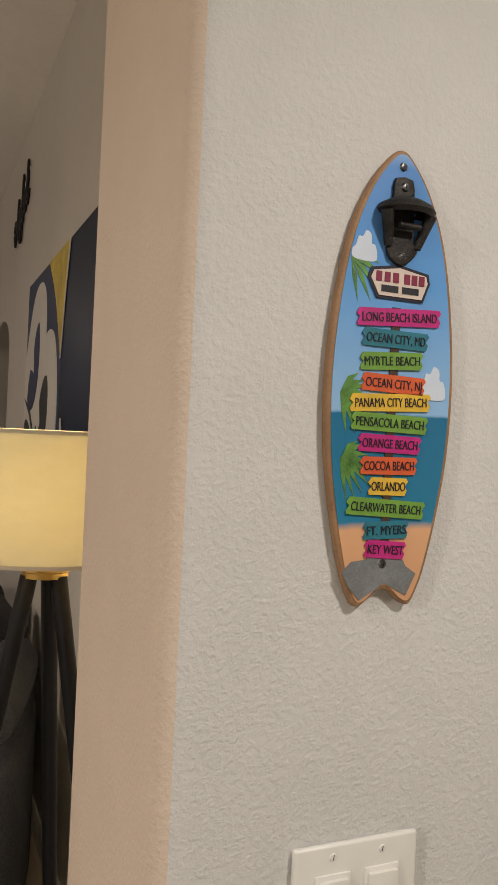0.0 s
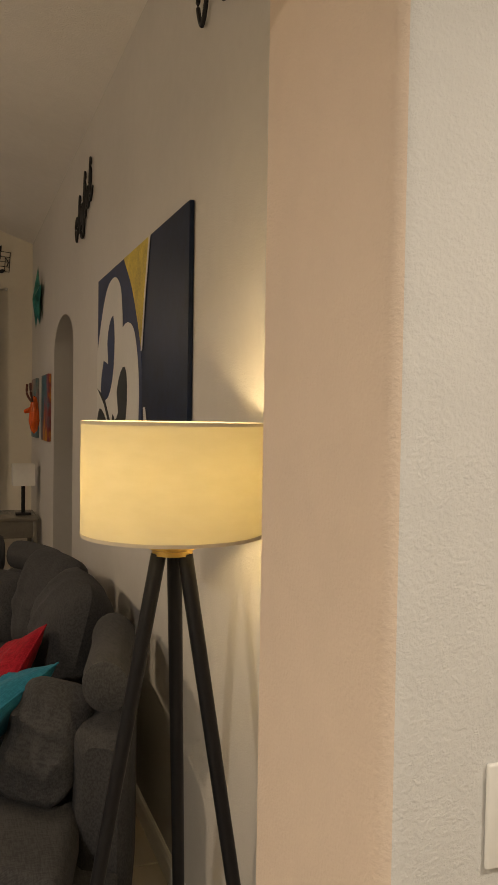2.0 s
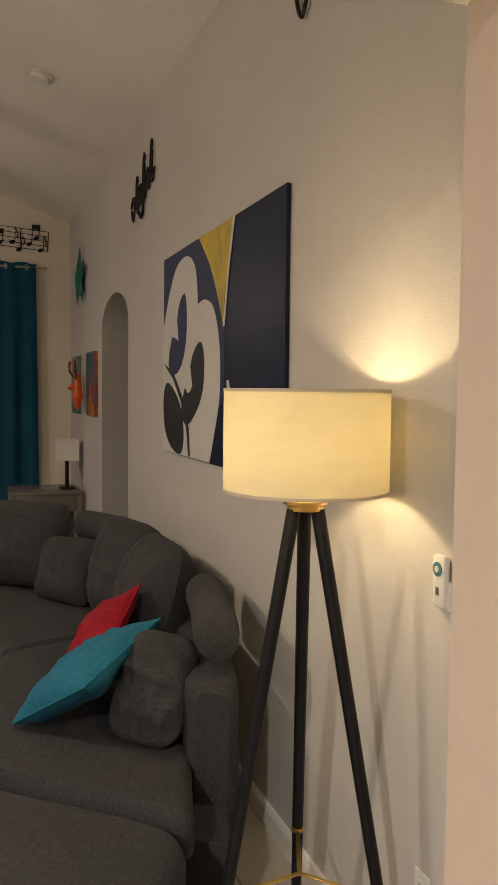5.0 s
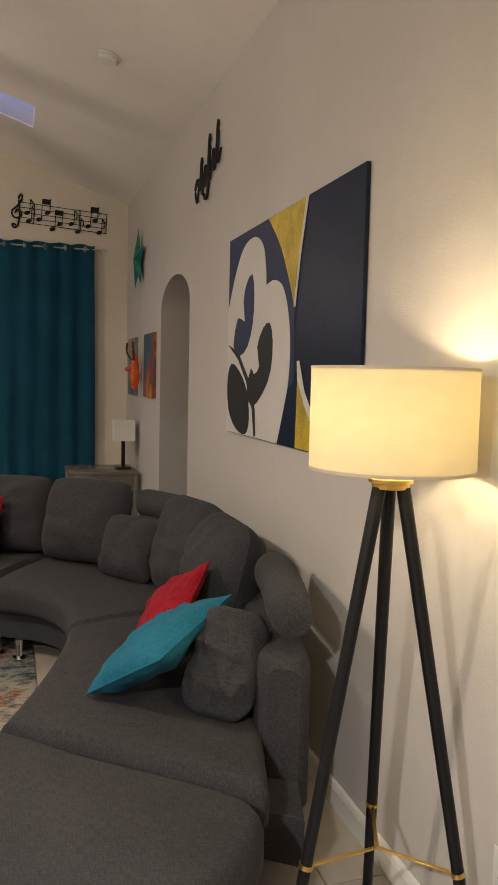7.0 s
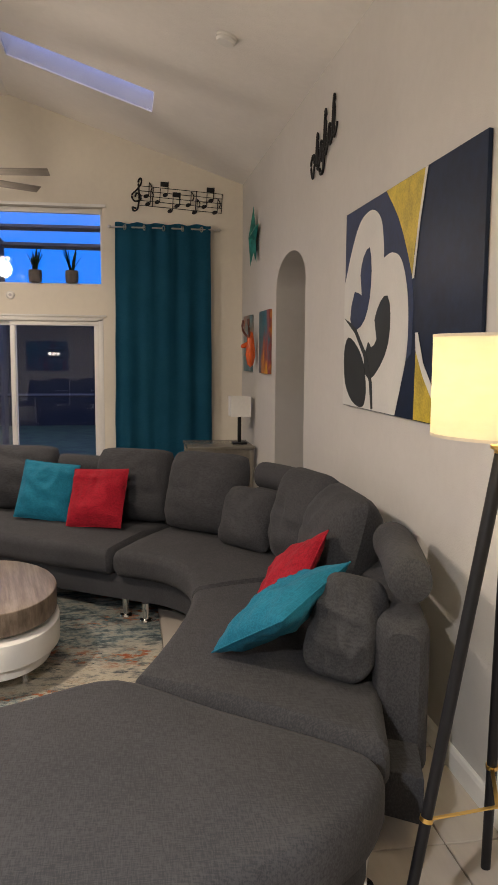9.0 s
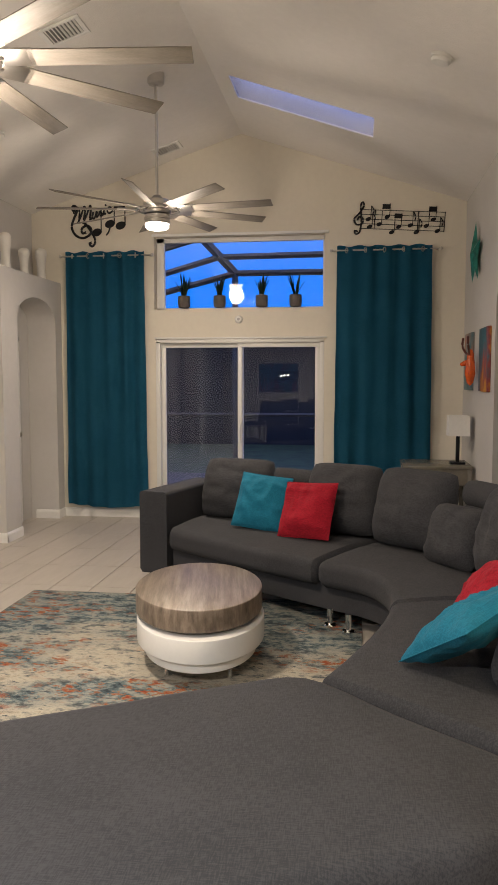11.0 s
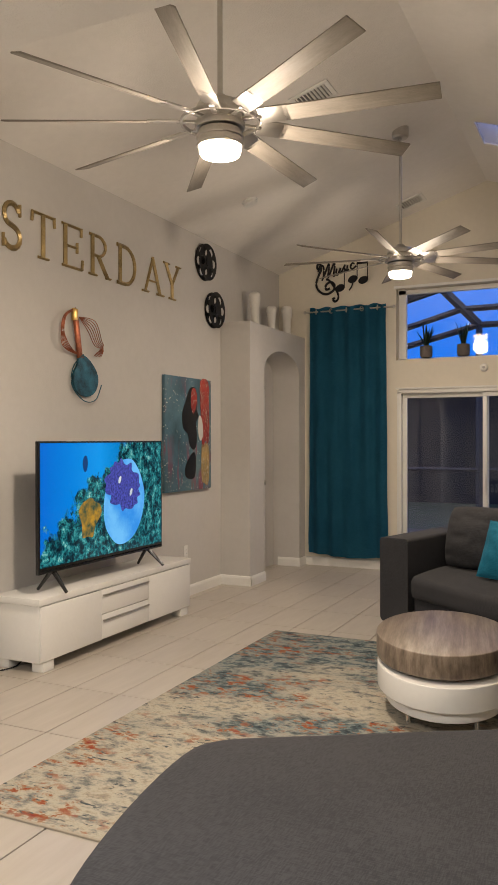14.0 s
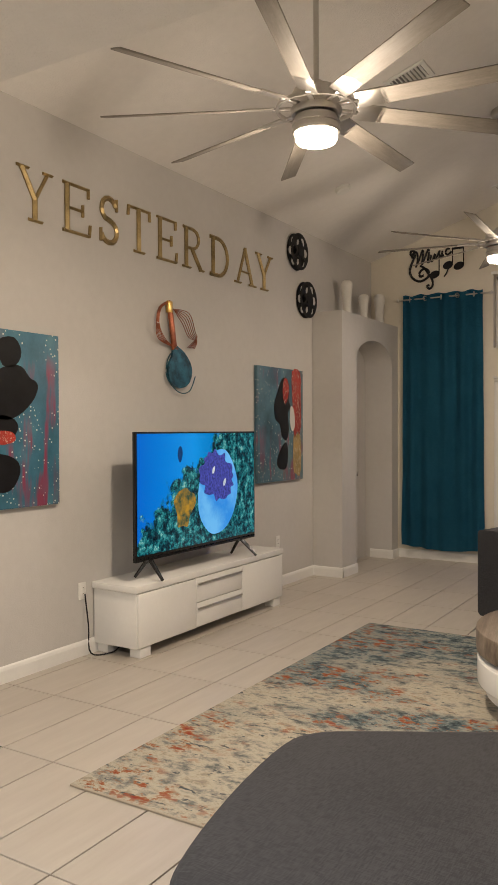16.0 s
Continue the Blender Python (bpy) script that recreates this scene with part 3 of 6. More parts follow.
def headrest(s0, s1, z, r, d, label):
    bm = bmesh.new()
    n = 12
    rings = []
    for i in range(n + 1):
        s = s0 + (s1 - s0) * min(max((i - 0.75) / (n - 1.5), 0), 1)
        f, k = along(S_F, s), along(S_B, s)
        way = (f - k).normalized()
        c = k + way * d
        sc = {0: 0.45, 1: 0.93, n - 1: 0.93, n: 0.45}.get(i, 1.0)
        rings.append([bm.verts.new((c.x + way.x * r * sc * math.cos(a), c.y + way.y * r * sc * math.cos(a), z + 1.05 * r * sc * math.sin(a))) for a in (2 * math.pi * j / 20 for j in range(20))])
    for a, b in zip(rings, rings[1:]):
        for j in range(20):
            bm.faces.new((a[j], a[(j + 1) % 20], b[(j + 1) % 20], b[j]))
    bm.faces.new(rings[0])
    bm.faces.new(rings[-1][::-1])
    bmesh.ops.recalc_face_normals(bm, faces=bm.faces)
    part("headrest", bm, M_sofa, sofa, label)


headrest(0.75, 1.5, 0.80, 0.085, 0.12, "padded bolster headrest")
headrest(3.35, 4.25, 0.88, 0.085, 0.14, "padded bolster headrest")
headrest(3.4, 4.1, 0.76, 0.05, 0.2, "padded bolster headrest")
headrest(6.75, 7.50, 0.875, 0.084, 0.085, "rolled bolster arm rest")



def leaning(low, high, sight, open_angle):
    """A cushion standing on one corner at low, its upper corner at high, turned about that diagonal."""
    low, high = Vector(low), Vector(high)
    d, v = (high - low).normalized(), Vector(sight)
    v = (v - d * v.dot(d)).normalized()
    u = v.cross(d)
    u = u if u.z > 0 else -u
    e = v * math.cos(radians(open_angle)) + u * math.sin(radians(open_angle))
    X, Z = (d + e).normalized(), (e - d).normalized()
    return Matrix.Translation((low + high) / 2) @ Matrix((X, Z.cross(X), Z)).transposed().to_4x4()


LYING = leaning((-0.963, 2.185, 0.475), (-0.41, 2.14, 0.84), (0.61, 2.9, -1.0), 8)
PROPPED = leaning((-0.76, 2.50, 0.50), (-0.424, 2.47, 0.885), (0.61, 2.9, -1.0), 20)
for nm, M, m, w, h, t, sd_, lb in (
    ("teal_cushion", M_teal, pose(-1.86, 4.98, 0.665, 0, 0, -20) @ pose(0, 0, 0, -22, 4, 0), 0.43, 0.43, 0.15, 11, "square teal velvet cushion leaning on the sofa back"),
    ("red_cushion", M_red, pose(-1.49, 4.68, 0.66, 0, 0, -28) @ pose(0, 0, 0, -24, -3, 0), 0.43, 0.42, 0.15, 12, "square red satin cushion leaning beside a teal one"),
    ("red_cushion", M_red, PROPPED, 0.38, 0.38, 0.11, 13, "square red satin cushion under a teal cushion"),
    ("teal_cushion", M_teal, LYING, 0.47, 0.47, 0.15, 14, "square teal velvet cushion lying slanted on the sofa"),
    ("grey_cushion", M_sofa, pose(-0.475, 1.97, 0.635, 0, 0, -38) @ pose(0, 0, 0, -26, 5, 0), 0.30, 0.41, 0.17, 15, "crumpled charcoal grey cushion at the sofa end"),
):
    c = thing(nm, m, lb, "cushion", "loose sofa cushions")
    soft = nm == "grey_cushion"
    part("cover", pillow(w, h, t * 1.35, sd_, 0.04 if soft else 0.028, n=40, rounded=0.2 if soft else 0.0), M, c)
    if not soft:
        part("piping", seam(w, h), M, c)

# ---- coffee table and rug ----
M_wood = bpy.data.materials.new("grey_oak")
M_wood.use_nodes = True
_nt = M_wood.node_tree
_b = _nt.nodes["Principled BSDF"]
_b.inputs["Roughness"].default_value = 0.38
_w = tex_noise(_nt, coords(_nt, (11, 0.8, 3)), 2.6, 6, 0.65)
_nt.links.new(ramp(_nt, _w, [(0.3, (0.085, 0.062, 0.045)), (0.5, (0.20, 0.155, 0.115)), (0.7, (0.33, 0.27, 0.21))]), _b.inputs["Base Color"])
bump(_nt, _b, _w, 0.15, 0.001)


def oval(a, b, n=56):
    return [(a * math.cos(2 * math.pi * i / n), b * math.sin(2 * math.pi * i / n)) for i in range(n)]


ct = thing("coffee_table", pose(-2.04, 3.43, 0.011, 0, 0, 10), "oval coffee table with grey oak top on white tiers", "table")
part("wood_top", prism(oval(0.365, 0.53), 0.295, 0.415, 0.006), M_wood, ct, "oval grey oak top")
part("swivel_plate", prism(oval(0.25, 0.36), 0.272, 0.295), M_black, ct)
t_ = part("upper_tier", prism(oval(0.365, 0.53), 0.145, 0.272, 0.006), M_white, ct, "glossy white tier")
t_.matrix_basis = pose(0.01, -0.05, 0)
t_ = part("lower_tier", prism(oval(0.32, 0.46), 0.085, 0.142, 0.006), M_white, ct, "glossy white tier")
t_.matrix_basis = pose(0.01, -0.08, 0)
for x, y in ((0.17, -0.38), (-0.17, -0.34), (0.17, 0.25), (-0.17, 0.25)):
    part("leg", rod((x, y, 0), (x, y, 0.088), 0.014), M_chrome, ct, "short chrome leg")

M_rug = bpy.data.materials.new("rug_pile")
M_rug.use_nodes = True
_nt = M_rug.node_tree
_b = _nt.nodes["Principled BSDF"]
_b.inputs["Roughness"].default_value = 0.95
_b.inputs["Specular IOR Level"].default_value = 0.1
_s1 = tex_noise(_nt, coords(_nt, (1.0, 1.6, 1)), 7.0, 9, 0.80)
_s2 = tex_noise(_nt, coords(_nt, (1.4, 2.3, 1)), 6.5, 8, 0.78)
_z1 = tex_noise(_nt, coords(_nt, (0.7, 1.5, 1)), 1.5, 3)
_z2 = tex_noise(_nt, coords(_nt, (0.5, 1.2, 1)), 1.1, 2)
_pale = ramp(_nt, _s1, [(0.36, (0.10, 0.11, 0.11)), (0.43, (0.23, 0.225, 0.20)), (0.48, (0.36, 0.33, 0.27)), (0.53, (0.45, 0.41, 0.33)), (0.60, (0.30, 0.26, 0.20)), (0.68, (0.20, 0.19, 0.17))])
_cool = ramp(_nt, _s1, [(0.38, (0.03, 0.04, 0.05)), (0.45, (0.075, 0.105, 0.115)), (0.50, (0.17, 0.20, 0.20)), (0.56, (0.31, 0.31, 0.27)), (0.66, (0.11, 0.11, 0.10))])
_rust = ramp(_nt, _s2, [(0.53, (0.30, 0.18, 0.09)), (0.58, (0.29, 0.095, 0.04)), (0.65, (0.22, 0.03, 0.022))])


def mix(nt, fac, a, b):
    m = nt.nodes.new("ShaderNodeMix")
    m.data_type = "RGBA"
    nt.links.new(fac, m.inputs[0])
    for s, i in ((a, 6), (b, 7)):
        if isinstance(s, tuple):
            m.inputs[i].default_value = (*s, 1)
        else:
            nt.links.new(s, m.inputs[i])
    return m.outputs[2]


def mul(nt, a, b):
    m = nt.nodes.new("ShaderNodeMath")
    m.operation = "MULTIPLY"
    nt.links.new(a, m.inputs[0])
    nt.links.new(b, m.inputs[1])
    return m.outputs[0]


_along = _nt.nodes.new("ShaderNodeSeparateXYZ")
_nt.links.new(coords(_nt), _along.inputs[0])
_far = _nt.nodes.new("ShaderNodeMath")
_far.operation = "MULTIPLY_ADD"
_far.inputs[1].default_value = 0.10
_nt.links.new(_along.outputs[1], _far.inputs[0])
_nt.links.new(_z2, _far.inputs[2])
_base = mix(_nt, ramp(_nt, _far.outputs[0], [(0.47, (0, 0, 0)), (0.56, (1, 1, 1))]), _pale, _cool)
_k = mul(_nt, ramp(_nt, _z1, [(0.46, (0, 0, 0)), (0.56, (1, 1, 1))]), ramp(_nt, _s2, [(0.53, (0, 0, 0)), (0.55, (1, 1, 1))]))
_c = mix(_nt, _k, _base, _rust)
_s3 = tex_noise(_nt, coords(_nt, (1.3, 3.6, 1)), 6.5, 7, 0.7)
_c = mix(_nt, ramp(_nt, _s3, [(0.60, (0, 0, 0)), (0.62, (1, 1, 1))]), _c, (0.075, 0.085, 0.09))
_nt.links.new(_c, _b.inputs["Base Color"])
bump(_nt, _b, tex_noise(_nt, coords(_nt), 320, 3), 0.5, 0.003)
rug = thing("area_rug", pose(-2.33, 3.02, 0), "abstract rug in cream, grey, teal and rust", "rug")
part("rug_field", box((2.47, 3.2, 0.010), (0, 0, 0.0055), 0.003), M_rug, rug)
for y in (-1.602, 1.602):
    part("bound_edge", box((2.47, 0.012, 0.009), (0, y, 0.005), 0.003), mat("rug_binding", (0.36, 0.31, 0.24), 0.9), rug)

# ---- floor lamp ----
fl = thing("floor_lamp", pose(LAMP[0], LAMP[1], 0, 0, 0, -25.5), "black tripod floor lamp with brass fittings and lit cream drum shade", "lamp")
M_shade = bpy.data.materials.new("linen_shade")
M_shade.use_nodes = True
_nt = M_shade.node_tree
_b = _nt.nodes["Principled BSDF"]
_out = _nt.nodes["Material Output"]
_tr = _nt.nodes.new("ShaderNodeBsdfTranslucent")
_ms = _nt.nodes.new("ShaderNodeMixShader")
_ms.inputs[0].default_value = 0.33
_lin = ramp(_nt, tex_noise(_nt, coords(_nt, (1, 1, 3)), 14, 5), [(0.3, (0.78, 0.73, 0.55)), (0.7, (0.82, 0.77, 0.60))])
_nt.links.new(_lin, _b.inputs["Base Color"])
_nt.links.new(_lin, _tr.inputs[0])
_b.inputs["Roughness"].default_value = 0.9
_nt.links.new(_b.outputs[0], _ms.inputs[1])
_nt.links.new(_tr.outputs[0], _ms.inputs[2])
_nt.links.new(_ms.outputs[0], _out.inputs[0])
SH0, SH1, SHR = 1.452, 1.716, 0.221
part("shade", lathe([(SHR, SH0), (SHR, SH1), (SHR - 0.002, SH1), (SHR - 0.002, SH0), (SHR, SH0)], 64), M_shade, fl, "lit cream linen drum shade")
for z in (SH0, SH1):
    part("shade_ring", lathe([(SHR + 0.001, z - 0.004), (SHR + 0.001, z + 0.004), (SHR - 0.004, z + 0.004), (SHR - 0.004, z - 0.004), (SHR + 0.001, z - 0.004)], 64), mat("shade_hem", (0.62, 0.55, 0.42), 0.8), fl)
part("hub", lathe([(0.0, 1.428), (0.056, 1.428), (0.060, 1.424), (0.060, 1.414), (0.05, 1.41), (0.05, 1.398), (0.0, 1.398)], 32), M_gold, fl, "brass hub plate")
part("socket", rod((0, 0, 1.44), (0, 0, 1.54), 0.018), M_gold, fl)
part("bulb", lathe([(0.0, 1.645), (0.02, 1.64), (0.03, 1.62), (0.03, 1.6), (0.016, 1.56), (0.012, 1.54)], 20), mat("bulb_glass", (1, 1, 1), 0.3, vary=0, emit=(1, 0.75, 0.42), power=14), fl).visible_shadow = False
for a in (93, 213, 338):
    c, s = math.cos(radians(a)), math.sin(radians(a))
    lg = part("leg", rod((0.30 * c, 0.30 * s, 0.0), (0.036 * c, 0.036 * s, 1.40), 0.0155, 0.019, 20), M_black, fl, "black tapered leg")
    k = 0.30 - 0.264 * 0.39 / 1.40
    part("collar", rod((k * c + 0.001 * c, k * s, 0.384), ((k - 0.0022) * c, (k - 0.0022) * s, 0.396), 0.0195, n=20), M_gold, lg, "brass collar")
    part("brace", box((0.215, 0.012, 0.005), (0.1075, 0, 0.0), 0.001, 1), M_gold, fl, "flat brass brace").matrix_basis = pose(0, 0, 0.388, 0, 0, a)

# ---- right wall ----
pt = thing("large_painting", pose(-0.002, 3.66, 1.375), "large canvas of black, white and yellow bold shapes", "painting")
M_navy = mat("navy_acrylic", (0.006, 0.014, 0.038), 0.5, vary=0.3, scale=1.5, spec=0.3)
M_pw = mat("white_acrylic", (0.62, 0.61, 0.58), 0.5, vary=0.03, scale=4)
M_py = mat("ochre_acrylic", (0.50, 0.38, 0.03), 0.5, vary=0.25, scale=7)
M_pk = mat("black_acrylic", (0.008, 0.012, 0.014), 0.6, vary=0.2)
M_pb = mat("blue_acrylic", (0.012, 0.025, 0.075), 0.6, vary=0.2)
RW = Matrix(((0, 0, -1, 0), (-1, 0, 0, 0), (0, 1, 0, 0), (0, 0, 0, 1)))  # outline u along -y, v up, rise into the room


def painted(name, outline, z, material, parent, m=RW, curve=3, th=0.0012):
    if curve:
        outline = smooth_loop(outline, curve)
    t = prism(outline, z, z + th)
    bmesh.ops.transform(t, matrix=m, verts=t.verts)
    bmesh.ops.recalc_face_normals(t, faces=t.faces)
    return part(name, t, material, parent)


t_ = box((1.79, 1.09, 0.018), (0.895, 0.545, 0.009), 0.003)
bmesh.ops.transform(t_, matrix=RW, verts=t_.verts)
bmesh.ops.recalc_face_normals(t_, faces=t_.faces)
part("canvas", t_, M_navy, pt, "navy painted canvas")
painted("blue_field", [(0.01, 0.2), (0.9, 0.2)] + smooth_loop([(1.10, 0.30), (1.09, 0.60), (0.92, 0.9), (0.72, 1.085)], 5, False) + [(0.01, 1.085)], 0.018, M_pb, pt, curve=0)
painted("white_shape", [(0.003, 0.003), (0.003, 0.33)] + smooth_loop([(0.004, 0.69), (0.15, 0.89), (0.3, 1.01), (0.49, 1.035), (0.63, 0.97), (0.68, 0.85), (0.69, 0.77)], 5, False) + smooth_loop([(0.70, 0.77), (0.81, 0.78), (0.93, 0.74), (1.01, 0.63), (1.05, 0.48), (1.04, 0.3), (0.97, 0.14), (0.9, 0.003)], 5, False), 0.0195, M_pw, pt, curve=0)
painted("dark_shape", [(0.46, 0.85), (0.36, 0.81), (0.31, 0.72), (0.34, 0.61), (0.21, 0.64), (0.13, 0.49), (0.26, 0.43), (0.4, 0.48), (0.48, 0.59), (0.5, 0.73)], 0.021, M_pb, pt, curve=2)
painted("dark_shape", [(0.76, 0.58), (0.66, 0.56), (0.57, 0.47), (0.61, 0.37), (0.52, 0.33), (0.47, 0.36), (0.4, 0.24), (0.5, 0.16), (0.68, 0.24), (0.79, 0.35), (0.81, 0.49)], 0.021, M_pk, pt, curve=2)
painted("dark_shape", [(0.1, 0.39), (0.02, 0.3), (0.05, 0.13), (0.2, 0.03), (0.39, 0.01), (0.45, 0.1), (0.4, 0.24), (0.27, 0.34)], 0.021, M_pk, pt)
painted("dark_line", [(0.02, 0.50), (0.15, 0.47), (0.26, 0.43), (0.44, 0.3), (0.55, 0.15), (0.57, 0.01), (0.54, 0.01), (0.5, 0.15), (0.39, 0.29), (0.23, 0.41)], 0.0215, M_pk, pt, curve=0)
painted("yellow_shape", [(1.215, 1.085), (1.16, 0.91), (1.11, 0.76)] + smooth_loop([(1.09, 0.64), (1.02, 0.76), (0.89, 0.93), (0.71, 1.085)], 5, False), 0.021, M_py, pt, curve=0)
painted("white_line", [(1.215, 1.085), (1.245, 1.085), (1.175, 0.88), (1.115, 0.63), (1.09, 0.63), (1.15, 0.88)], 0.022, M_pw, pt, curve=0)
painted("yellow_shape", [(1.16, 0.32), (1.25, 0.2), (1.40, 0.06), (1.42, 0.004), (1.15, 0.004)], 0.021, M_py, pt, curve=0)
painted("white_line", [(1.15, 0.39), (1.18, 0.39), (1.25, 0.26), (1.40, 0.12), (1.42, 0.05), (1.25, 0.2), (1.16, 0.31)], 0.022, M_pw, pt, curve=0)


def wire(pts, r, name, parent, material, closed=False, steps=5, label="", n=8):
    """A bent wire through points."""
    path = smooth_loop(pts, steps, closed)
    bm = bmesh.new()
    rings = []
    m_ = len(path)
    for i, p in enumerate(path):
        a, b = Vector(path[max(i - 1, 0)]), Vector(path[min(i + 1, m_ - 1)])
        q = (b - a).normalized().to_track_quat("Z", "Y")
        rings.append([bm.verts.new(Vector(p) + q @ Vector((r * math.cos(2 * math.pi * j / n), r * math.sin(2 * math.pi * j / n), 0))) for j in range(n)])
    for a, b in zip(rings, rings[1:]):
        for j in range(n):
            bm.faces.new((a[j], a[(j + 1) % n], b[(j + 1) % n], b[j]))
    bmesh.ops.recalc_face_normals(bm, faces=bm.faces)
    return part(name, bm, material, parent, label)


def script_sign(y, z, w, h, seed):
    """Cut-metal handwriting whose word cannot be read: looping strokes."""
    th = thing("metal_script_sign", pose(-0.015, y, z), "black metal handwriting sign high on the wall", "sign")
    rnd = random.Random(seed)
    wire([(0, 0.02 * w, 0.30 * h), (0, 0.10 * w, 0.02), (0, 0.02 * w, -0.28 * h), (0, -0.06 * w, 0.0), (0, -0.02 * w, 0.30 * h), (0, -0.12 * w, 0.1 * h)], 0.008, "first_letter", th, M_black)
    for i in range(5):
        u = -(0.14 + 0.17 * i) * w
        up = h * (0.55 + 0.5 * rnd.random()) if i in (0, 2, 4) else h * 0.32
        lift = 0.10 * h * i
        wire([(0, u + 0.02 * w, lift - 0.05 * h), (0, u - 0.03 * w, lift + up), (0, u - 0.08 * w, lift + up * 0.9), (0, u - 0.06 * w, lift - 0.12 * h), (0, u - 0.12 * w, lift - 0.10 * h), (0, u - 0.18 * w, lift + 0.1 * h)], 0.0075, "letter_stroke", th, M_black)
    wire([(0, -0.5 * w, 0.1 * h), (0, -0.45 * w, -0.3 * h), (0, -0.35 * w, -0.35 * h), (0, -0.3 * w, -0.2 * h)], 0.010, "flourish", th, M_black)
    return th


script_sign(4.52, 2.93, 0.60, 0.26, 3)
script_sign(1.76, 3.07, 0.60, 0.26, 5)

M_star = mat("teal_patina", (0.03, 0.22, 0.18), 0.45, 0.6, vary=0.35, scale=12)
st = thing("metal_star", pose(-0.035, 6.86, 2.79), "teal and green metal barn star hung on the wall", "wall decoration")
bm = bmesh.new()
ring = [bm.verts.new((0, (0.31 if i % 2 == 0 else 0.13) * math.sin(math.pi * i / 5), (0.31 if i % 2 == 0 else 0.13) * math.cos(math.pi * i / 5))) for i in range(10)]
tip, bk = bm.verts.new((-0.05, 0, 0)), bm.verts.new((0.03, 0, 0))
for i in range(10):
    bm.faces.new((ring[i], ring[(i + 1) % 10], tip))
    bm.faces.new((ring[(i + 1) % 10], ring[i], bk))
bmesh.ops.recalc_face_normals(bm, faces=bm.faces)
part("star_body", bm, M_star, st, smooth=False)


def abstract(name, stops, scale, stretch, seed=0.0):
    """Loose abstract brushwork in a few colours."""
    m = bpy.data.materials.new(name)
    m.use_nodes = True
    nt = m.node_tree
    b = nt.nodes["Principled BSDF"]
    b.inputs["Roughness"].default_value = 0.45
    mp = coords(nt, stretch)
    mp.node.inputs["Location"].default_value = (seed, seed * 1.7, seed * 0.3)
    n = tex_noise(nt, mp, scale, 6, 0.62)
    nt.links.new(ramp(nt, n, stops), b.inputs["Base Color"])
    bump(nt, b, n, 0.3, 0.002)
    return m


M_ab1 = abstract("abstract_grey_teal", [(0.3, (0.02, 0.03, 0.04)), (0.45, (0.05, 0.16, 0.2)), (0.55, (0.22, 0.2, 0.18)), (0.65, (0.4, 0.1, 0.03)), (0.75, (0.1, 0.02, 0.02))], 3, (1, 1, 0.6), 2)
M_ab2 = abstract("abstract_sunset", [(0.3, (0.02, 0.05, 0.07)), (0.45, (0.04, 0.14, 0.18)), (0.53, (0.25, 0.05, 0.05)), (0.6, (0.6, 0.25, 0.02)), (0.7, (0.65, 0.45, 0.03))], 2.4, (1, 1, 0.5), 6)
for y0, y1, M in ((7.02, 7.48, M_ab1), (6.03, 6.52, M_ab2)):
    c = thing("small_painting", pose(-0.002, (y0 + y1) / 2, 1.78), "narrow canvas with loose colourful brushwork", "painting", "pair of small paintings")
    part("canvas", box((0.03, y1 - y0, 0.57), (-0.015, 0, 0), 0.003), M, c)
M_or = mat("orange_glaze", (0.62, 0.10, 0.015), 0.25, vary=0.2, scale=8)
an = thing("antler_wall_ornament", pose(-0.02, 6.78, 1.74), "glossy orange ornament with curved brown antlers", "wall decoration")
part("body", lathe([(0.0, -0.2), (0.03, -0.17), (0.05, -0.08), (0.04, 0.03), (0.03, 0.1), (0.02, 0.14), (0.0, 0.15)], 20, centre=(-0.05, 0, 0)), M_or, an)
part("snout", lathe([(0.0, 0.0), (0.018, 0.01), (0.024, 0.05), (0.028, 0.09)], 16), M_or, an).matrix_basis = pose(-0.14, 0.05, 0.0, 0, 70, 0)
for sgn in (1, -1):
    wire([(-0.07, 0.02 * sgn, 0.1), (-0.08, 0.12 * sgn, 0.12), (-0.1, 0.2 * sgn, 0.18), (-0.1, 0.17 * sgn, 0.26)], 0.011, "antler", an, mat("antler_brown", (0.12, 0.035, 0.02), 0.5))

rc = thing("fan_remote", pose(-0.001, 0.86, 1.245), "white remote in a wall holder with small buttons", "remote")
part("holder", box((0.016, 0.066, 0.075), (-0.008, 0, -0.03), 0.006), M_plastic, rc)
part("handset", box((0.02, 0.052, 0.13), (-0.018, 0, 0.005), 0.008), M_plastic, rc)
part("button_ring", rod((-0.028, 0, 0.035), (-0.0305, 0, 0.035), 0.018, n=24), mat("teal_button", (0.08, 0.2, 0.22), 0.4), rc)
part("centre_button", rod((-0.03, 0, 0.035), (-0.0325, 0, 0.035), 0.008, n=16), M_plastic, rc)
part("lower_button", box((0.003, 0.012, 0.02), (-0.029, 0, -0.02), 0.001), mat("grey_button", (0.12, 0.15, 0.17), 0.4), rc)


def outlet(m, label):
    o = thing("wall_outlet", m, label, "outlet", "wall outlets")
    part("plate", box((0.07, 0.006, 0.114), (0, -0.003, 0), 0.002), M_plastic, o)
    for z in (0.02, -0.02):
        part("socket", box((0.034, 0.003, 0.028), (0, -0.0072, z), 0.001), M_trim, o)
        for x in (-0.006, 0.006):
            part("slot", box((0.002, 0.001, 0.008), (x, -0.009, z + 0.003)), M_black, o)
    return o


outlet(pose(-0.001, 0.93, 0.40, 0, 0, -90), "white duplex outlet low on the greige wall")
outlet(pose(XL + 0.001, 2.86, 0.43, 0, 0, 90), "white duplex outlet beside the media cabinet with a plug")
outlet(pose(XL + 0.001, 5.50, 0.43, 0, 0, 90), "white duplex outlet low on the greige wall")

